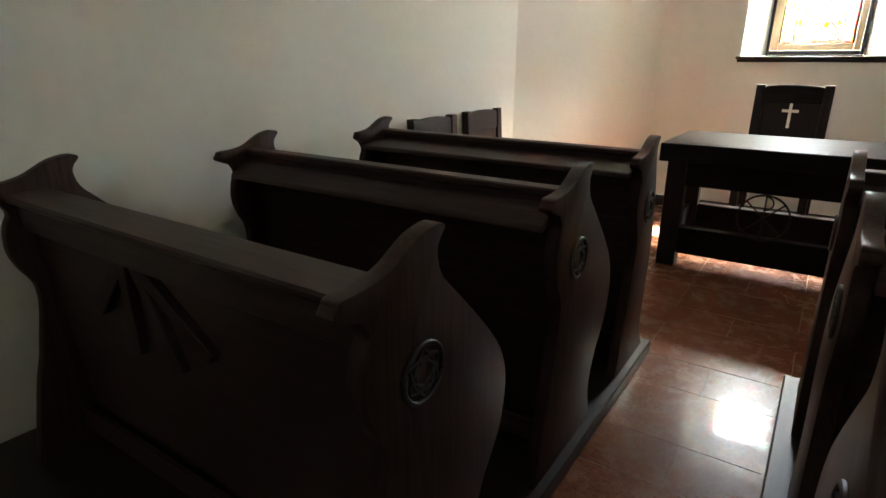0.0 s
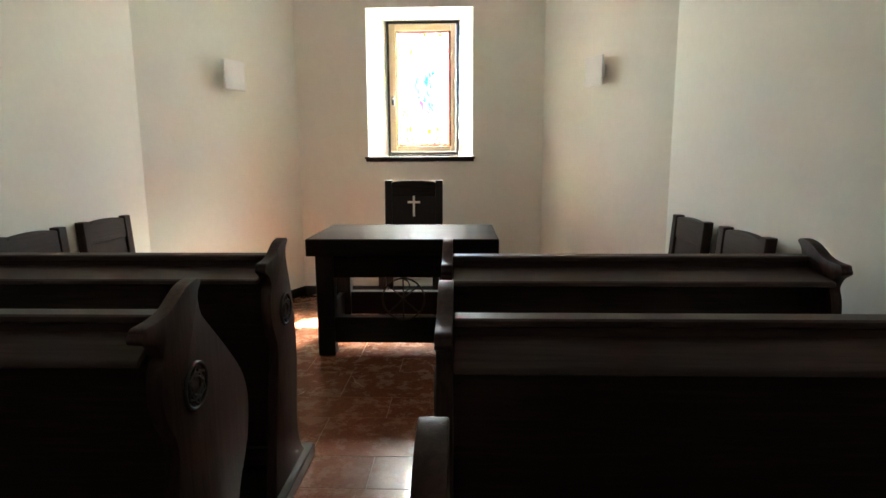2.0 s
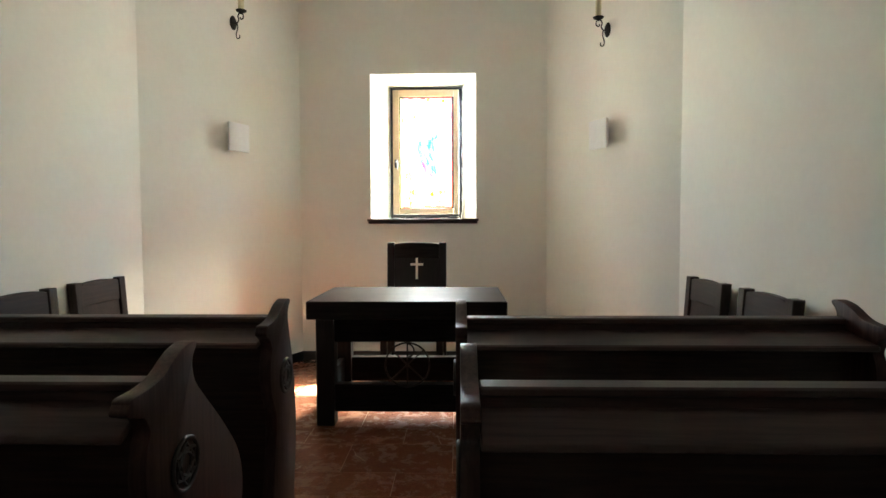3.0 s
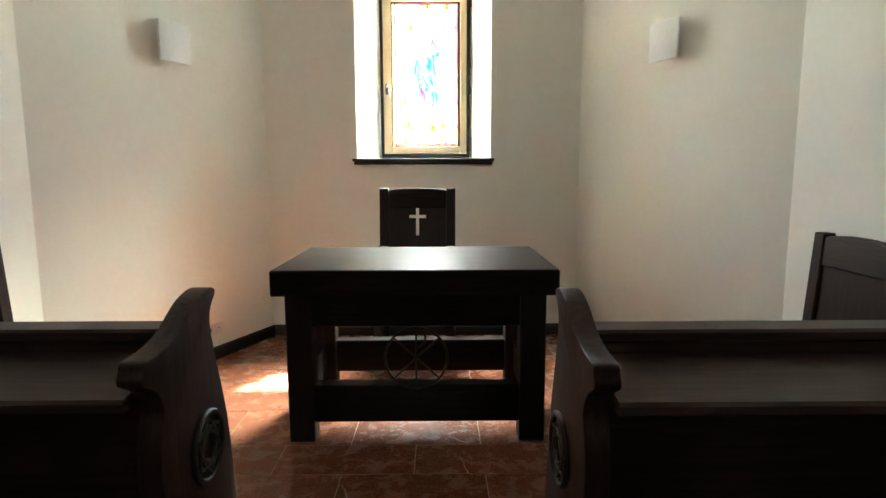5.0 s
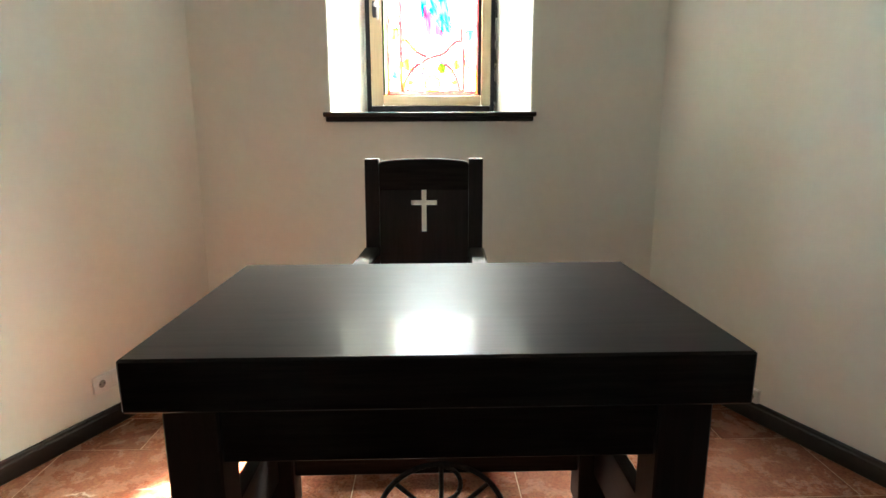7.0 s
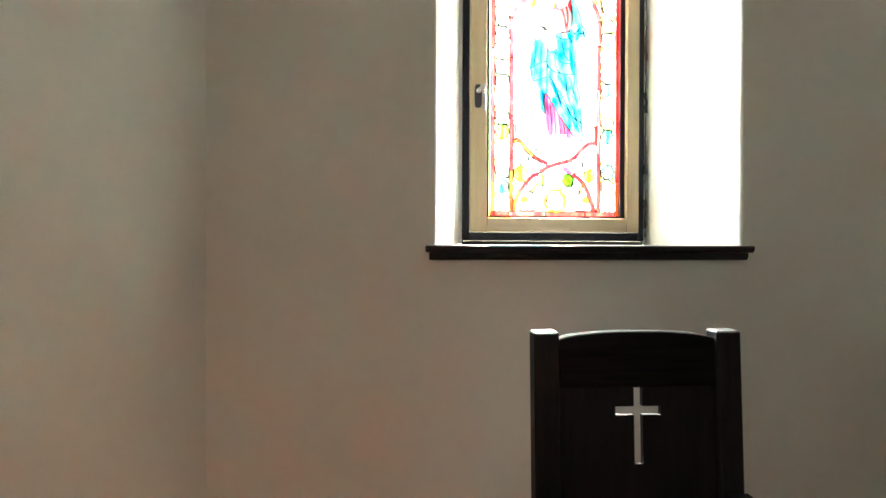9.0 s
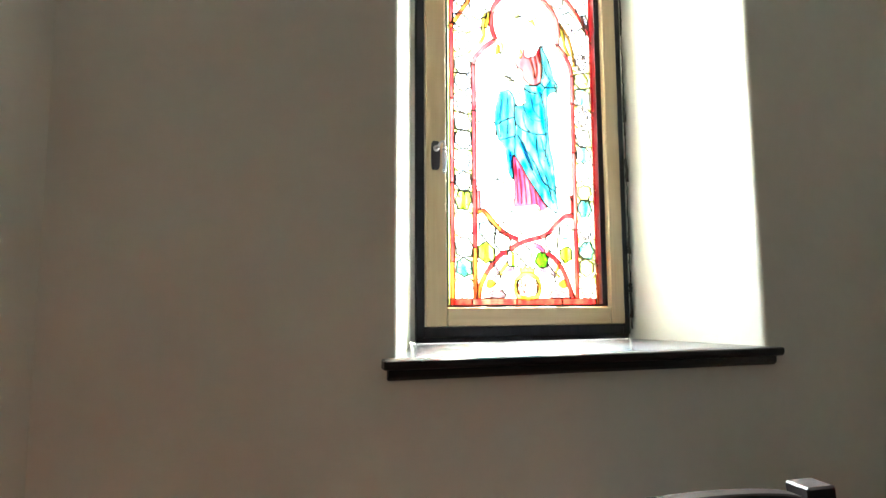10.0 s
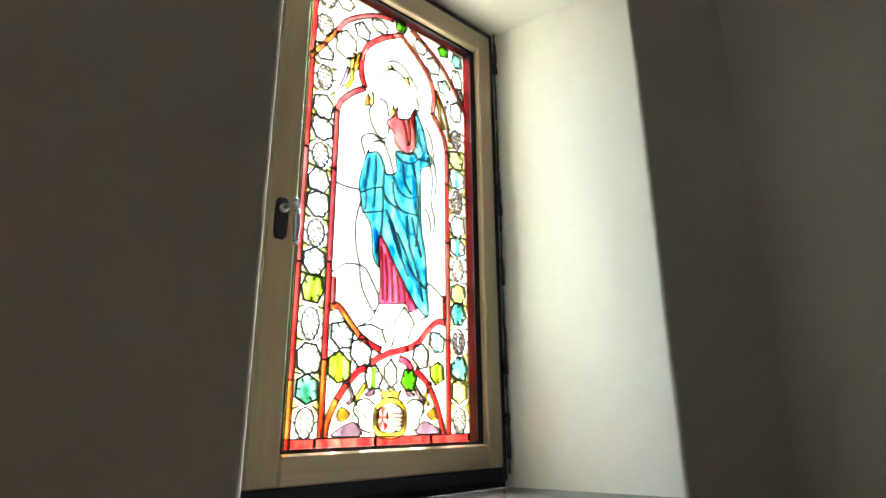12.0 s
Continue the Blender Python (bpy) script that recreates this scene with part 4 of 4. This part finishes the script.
        part("side_rail", box(s0, s1, -depth + 0.076, -0.042, seat_z - 0.10, seat_z - 0.0355, 0.003), wood_y, c)
        part("stretcher", box(s0, s1, -depth + 0.076, -0.042, 0.13, 0.19, 0.003), wood_y, c)
    part("front_rail", box(-hw + 0.061, hw - 0.061, -depth + 0.025, -depth + 0.05, seat_z - 0.10, seat_z - 0.0355, 0.003), wood_x, c)
    return c


armchair("celebrant_chair", "tall black wooden armchair with a cross cut through its back", 0.552, 1.21, 0.50, 0.795, 0.44, True, pose(-0.035, 5.285, 0, 0, 0, -2.6))
side = armchair("side_chair", "dark wooden armchair with an arched back against the side wall", 0.50, 1.04, 0.43, 0.618, 0.46, False, pose(1.845, 3.485, 0, 0, 0, -90), "chairs along the side walls", CHAIR)
copy_thing(side, pose(1.855, 2.82, 0, 0, 0, -90))
copy_thing(side, pose(-1.90, 3.515, 0, 0, 0, 90))
copy_thing(side, pose(-1.87, 2.825, 0, 0, 0, 90))


# ---- pews on their platforms ----
def platform(sx):
    pts = [(sx * 0.290, -1.2), (sx * 0.290, 2.43), (sx * 1.978, 2.43), (sx * 2.07, -1.2)]
    if sx < 0:
        pts.reverse()
    return solid("pew_platform", prism(pts, "z", 0.0, 0.064, 0.006), STEP, "low dark wooden platform with a worn edge under the pews", "platform", "structure")


platform(-1)
platform(1)
BASE = 0.0642
TOP_EDGE = [(0.0, 1.016), (0.006, 1.026), (0.045, 1.028), (0.09, 1.034), (0.125, 1.045), (0.155, 1.061), (0.195, 1.080), (0.240, 1.090), (0.268, 1.090), (0.281, 1.082), (0.277, 1.072)]
SEAT_FRONT = [(0.262, 1.055), (0.256, 1.03), (0.27, 0.985), (0.31, 0.943), (0.37, 0.885), (0.445, 0.81), (0.52, 0.725), (0.56, 0.65), (0.57, 0.575), (0.55, 0.478), (0.51, 0.41), (0.466, 0.35),
              (0.432, 0.27), (0.425, 0.2), (0.445, 0.13), (0.48, BASE)]
DESK_FRONT = [(0.262, 1.060), (0.250, 1.040), (0.249, 1.012), (0.258, 0.978), (0.272, 0.935), (0.290, 0.880), (0.309, 0.813), (0.326, 0.718), (0.335, 0.626), (0.335, 0.53), (0.322, 0.43),
              (0.305, 0.33), (0.300, 0.24), (0.315, 0.16), (0.35, 0.10), (0.385, BASE)]
REAR_EDGE = [(-0.03, BASE), (-0.02, 0.11), (-0.005, 0.19), (0.015, 0.29), (0.030, 0.36), (0.050, 0.43), (0.064, 0.50), (0.080, 0.58), (0.087, 0.64), (0.080, 0.695), (0.052, 0.745), (0.032, 0.80),
             (0.030, 0.85), (0.038, 0.895), (0.052, 0.925), (0.046, 0.948), (0.030, 0.970), (0.008, 0.984), (-0.006, 0.993), (-0.008, 1.004)]


def medallion(face, sx, parent):
    """A carved round boss on the outer face of a pew end."""
    def disc(y, z):
        return (face + sx * 0.004, 0.200 + y, 0.797 + z)
    r = 0.064
    ring = [disc(r * math.cos(a), r * math.sin(a)) for a in [2 * math.pi * k / 32 for k in range(32)]]
    md = part("medallion", tube(ring, 0.006, 8, None, True), PEWTER, parent, "round metal medallion with an openwork knot")
    for turn, reach in ((0, 0.054), (60, 0.054), (30, 0.040), (90, 0.040)):
        tri = [disc(reach * math.cos(radians(90 + turn + 120 * k)), reach * math.sin(radians(90 + turn + 120 * k))) for k in range(3)]
        bm = None
        for k in range(3):
            a, b = Vector(tri[k]), Vector(tri[(k + 1) % 3])
            mid = (a + b) / 2 + (Vector(disc(0, 0)) - (a + b) / 2) * -0.35
            bm = tube(smooth([tuple(a), tuple(mid), tuple(b)], 5), 0.0045, 6, bm)
        part("knot", bm, PEWTER, md)


def pew(name, sx, nose, row):
    """A pew with curved ends. sx: the side of the aisle; nose: where its rear tips stand; row: front, middle or rear."""
    inner, outer = (0.324, 1.825) if sx < 0 else ({"front": 0.346, "middle": 0.360, "rear": 0.366}[row], 1.850)
    words = {"front": "dark stained wooden front kneeling desk with S-curved ends and medallions", "middle": "dark stained wooden pew with S-curved ends and round medallions",
             "rear": "dark wooden rear pew with S-curved ends and a plain top board"}
    p = thing(name, words[row], "pew", pose(0, nose, 0), "pews")
    outline = smooth(TOP_EDGE + (DESK_FRONT if row == "front" else SEAT_FRONT)[:-1], 3) + (DESK_FRONT if row == "front" else SEAT_FRONT)[-1:] + smooth(REAR_EDGE, 3)
    if row != "front":
        outline = [(y - 0.42 * max(0.0, 0.05 - y), z) if z > 0.975 else (y, z) for y, z in outline]
    for a, b, face in ((inner, inner + 0.041, inner), (outer - 0.041, outer, None)):
        x0, x1 = sorted((sx * a, sx * b))
        e = part("pew_end", prism(outline, "x", x0, x1, 0.006, None, 2), PEW_Z, p, "curved upright end panel")
        if face:
            medallion(sx * face, -sx, e)
    x0, x1 = sorted((sx * (inner + 0.0415), sx * (outer - 0.0415)))
    if row != "rear":
        d0, d1 = (0.185, 0.247) if row == "front" else (0.100, 0.158)
        low, high = (0.962, 0.984) if row == "front" else (0.936, 0.984)
        part("top_rail", prism([(d0, 1.004), (d1, 1.006), (d1, 1.030), (d0, 1.028)], "x", x0, x1, 0.005), PEW_X, p, "rounded top rail")
        part("fascia", prism([(d0 + 0.012, 0.965), (d0 + 0.034, 0.965), (d0 + 0.034, 1.0035), (d0 + 0.012, 1.0035)], "x", x0, x1, 0.0), PEW_X, p)
        part("book_ledge", prism([(0.010, low - 0.022), (d0 + 0.0115, high - 0.022), (d0 + 0.0115, high), (0.014, low)], "x", x0, x1, 0.005), PEW_X, p, "sloping book ledge")
        part("back_panel", prism([(0.190, BASE), (0.215, BASE), (d0 + 0.060, 1.0035), (d0 + 0.035, 1.0035)], "x", x0, x1, 0.0), PEW_X, p)
    else:
        part("top_board", prism([(0.046, 0.970), (0.168, 0.978), (0.168, 1.001), (0.046, 0.992)], "x", x0, x1, 0.006), PEW_X, p, "wide sloping top board")
        part("back_panel", prism([(0.190, BASE), (0.215, BASE), (0.130, 0.979), (0.100, 0.977)], "x", x0, x1, 0.0), PEW_X, p)
        part("back_rail", prism([(0.080, 0.875), (0.108, 0.875), (0.0985, 0.976), (0.072, 0.974)], "x", x0, x1, 0.003), PEW_X, p)
        cx, t = x0 + (x1 - x0) * 0.42, 0.022
        for s, reach, drop in ((-1, 0.22, 0.20), (-1, 0.06, 0.30), (1, 0.26, 0.20), (1, 0.09, 0.30)):
            a, b = Vector((cx + s * 0.03, 0.884)), Vector((cx + s * (0.03 + reach), 0.884 - drop))
            d = (b - a).normalized() * t
            q = Vector((-d.y, d.x))
            bm = prism([tuple(a + q), tuple(b + q), tuple(b - q), tuple(a - q)], "y", -0.014, 0.016, 0.003)
            for v in bm.verts:
                v.co.y += 0.0955 + (0.884 - v.co.z) * 0.105
            part("brace", bm, PEW_Z, p, "slanting brace on the back")
    if row != "front":
        part("seat", prism([(0.216, 0.405), (0.535, 0.43), (0.548, 0.445), (0.535, 0.462), (0.216, 0.437)], "x", x0, x1, 0.004), PEW_X, p, "flat wooden seat")
        part("seat_front", prism([(0.455, 0.30), (0.48, 0.30), (0.48, 0.424), (0.455, 0.422)], "x", x0, x1, 0.002), PEW_X, p)
    part("foot_rail", prism([(0.13, 0.12), (0.155, 0.12), (0.155, 0.20), (0.13, 0.20)], "x", x0, x1, 0.003), PEW_X, p)
    return p


for sx, back in ((-1, 0.0), (1, -0.022)):
    pew("kneeling_desk", sx, 1.985 + back, "front")
    pew("pew", sx, 1.168 + back, "middle")
    pew("rear_pew", sx, 0.332 + back, "rear")


# ---- wall fittings ----
def wall_lamp(sx, y, z):
    t = thing("wall_lamp", "unlit flat white panel lamp standing off the wall", "lamp", on_wall(sx, y, z), "white wall lamps")
    w, h, d = 0.118, 0.120, 0.085
    part("panel", prism([(-w, -h), (w, -h), (w, h), (-w, h)], "y", -d, -d + 0.018, 0.005, None, 2), LAMP_WHITE, t)
    part("mount", box(-0.05, 0.05, -d + 0.0185, 0, -0.05, 0.05, 0.003), LAMP_WHITE, t)


def sconce(sx, y, z):
    t = thing("candle_sconce", "wrought iron wall sconce with a scrolled arm and a cream candle", "sconce", on_wall(sx, y, z), "candle sconces")
    oval = lathe([(0.040, 0), (0.042, 0.004), (0.034, 0.012), (0.016, 0.017)], 24, None, Matrix.Rotation(math.pi / 2, 4, "X") @ Matrix.Diagonal((0.95, 1.45, 1, 1)))
    part("backplate", oval, IRON, t, "oval iron backplate")
    scroll = [(0, -0.014, 0.0), (0, -0.045, -0.008), (0, -0.066, 0.018), (0, -0.058, 0.048), (0, -0.075, 0.070), (0, -0.112, 0.058), (0, -0.115, 0.026), (0, -0.090, 0.018), (0, -0.083, 0.036)]
    part("arm", tube(smooth(scroll, 6), 0.0055, 8), IRON, t)
    tail = [(0, -0.045, -0.006), (0, -0.052, -0.05), (0, -0.035, -0.10), (0, -0.045, -0.135), (0, -0.070, -0.135), (0, -0.072, -0.112)]
    part("tail", tube(smooth(tail, 6), 0.005, 8), IRON, t)
    part("drip_pan", lathe([(0.010, 0.092), (0.014, 0.10), (0.040, 0.112), (0.045, 0.122), (0.040, 0.124), (0.015, 0.112)], 22, None, Matrix.Translation((0, -0.095, -0.030))), IRON, t)
    cd = part("candle", lathe([(0.024, 0.1125), (0.024, 0.25), (0.019, 0.256), (0.006, 0.252)], 18, None, Matrix.Translation((0, -0.095, -0.030))), WAX, t, "cream wax candle")
    part("wick", tube([(0, -0.095, 0.220), (0.002, -0.095, 0.236)], 0.0014, 5), HOLE, cd)


def socket(sx, y, z, gangs):
    t = thing("wall_socket", "white plastic wall socket with a round well" if gangs == 1 else "white plastic double wall plate with a socket", "socket", on_wall(sx, y, z, 0.0), "wall sockets")
    w, h = (0.080, 0.040) if gangs == 2 else (0.032, 0.032)
    part("plate", prism([(-w, -h), (w, -h), (w, h), (-w, h)], "y", -0.012 if gangs == 2 else -0.024, 0, 0.003), WHITE, t)
    f = -0.0121 if gangs == 2 else -0.0241
    for k in range(gangs):
        cx = -0.040 + 0.08 * k if gangs == 2 else 0.0
        if k == 0:
            rim = part("well", lathe([(0.020, 0), (0.0215, 0.001), (0.0215, 0.004), (0.0185, 0.004), (0.0185, 0.0005)], 20, None, Matrix.Translation((cx, f, 0)) @ Matrix.Rotation(math.pi / 2, 4, "X")), WHITE, t)
            part("well_floor", lathe([(0.0, 0.0), (0.0183, 0.0), (0.0183, 0.0008), (0.0, 0.0008)], 20, None, Matrix.Translation((cx, f, 0)) @ Matrix.Rotation(math.pi / 2, 4, "X")), WELL_SHADE, rim, "white socket well with its shade painted grey")
            # raised dark discs paint the shade of the pin holes
            for s in (-1, 1):
                part("pin_hole", lathe([(0.0032, 0), (0.0032, 0.0020)], 8, None, Matrix.Translation((cx + s * 0.0095, f - 0.0001, 0)) @ Matrix.Rotation(math.pi / 2, 4, "X")), HOLE, rim)
        else:
            part("blank_cover", box(cx - 0.026, cx + 0.026, f - 0.004, f, -0.026, 0.026, 0.0015), WHITE, t)
            part("pin_hole", lathe([(0.005, 0), (0.005, 0.0012)], 10, None, Matrix.Translation((cx, f - 0.0041, 0.004)) @ Matrix.Rotation(math.pi / 2, 4, "X")), HOLE, t)


wall_lamp(-1, 4.86, 2.125)
wall_lamp(1, 4.83, 2.125)
sconce(-1, 4.895, 3.11)
sconce(1, 4.815, 2.985)
socket(-1, 5.092, 0.222, 2)
socket(1, 5.045, 0.1225, 1)


# ---- floor of red marble tiles ----
floor = solid("floor", box(-2.5, 2.5, REAR - 0.3, OUT, -0.1, -0.0012), GROUT, "polished red marble tile floor with pale joints", "floor", "structure")


def tile_mesh(name, lx, ly):
    bm = box(-lx / 2, lx / 2, -ly / 2, ly / 2, -0.02, 0.0)
    top = [e for e in bm.edges if all(v.co.z > -0.001 for v in e.verts)]
    bmesh.ops.bevel(bm, geom=top, offset=0.0006, segments=1, affect="EDGES")
    me = bpy.data.meshes.new(name)
    bm.to_mesh(me)
    bm.free()
    me.materials.append(MARBLE)
    return me


def half_width(y):
    if y > KINK[1]:
        return CORNER[0] + (BACK - y) * (KINK[0] - CORNER[0]) / (BACK - KINK[1])
    return KINK[0] + (KINK[1] - y) * (NAVE[0] - KINK[0]) / (KINK[1] - NAVE[1])


WIDE, SLIM, LONG, JOINT = 0.41, 0.272, 0.632, 0.0036
meshes = {WIDE: tile_mesh("tile_wide", LONG - JOINT, WIDE - JOINT), SLIM: tile_mesh("tile_slim", LONG - JOINT, SLIM - JOINT)}
y = 4.46 - 12 * (WIDE + SLIM)
while y < BACK:
    for w, shift in ((WIDE, 0.32), (SLIM, 0.005)):
        for k in range(-5, 5):
            cx, cy = shift + (k + 0.5) * LONG, y + w / 2
            inside = abs(cx) - LONG / 2 < half_width(min(cy, BACK)) + 0.02 and cy < BACK + 0.3 and cy > REAR - 0.2
            covered = cy < 2.1 and cy > -1.0 and abs(cx) > 0.65
            if inside and not covered:
                ob = new("tile", meshes[w])
                ob.parent = floor
                ob.location = (cx, cy, 0)
        y += w
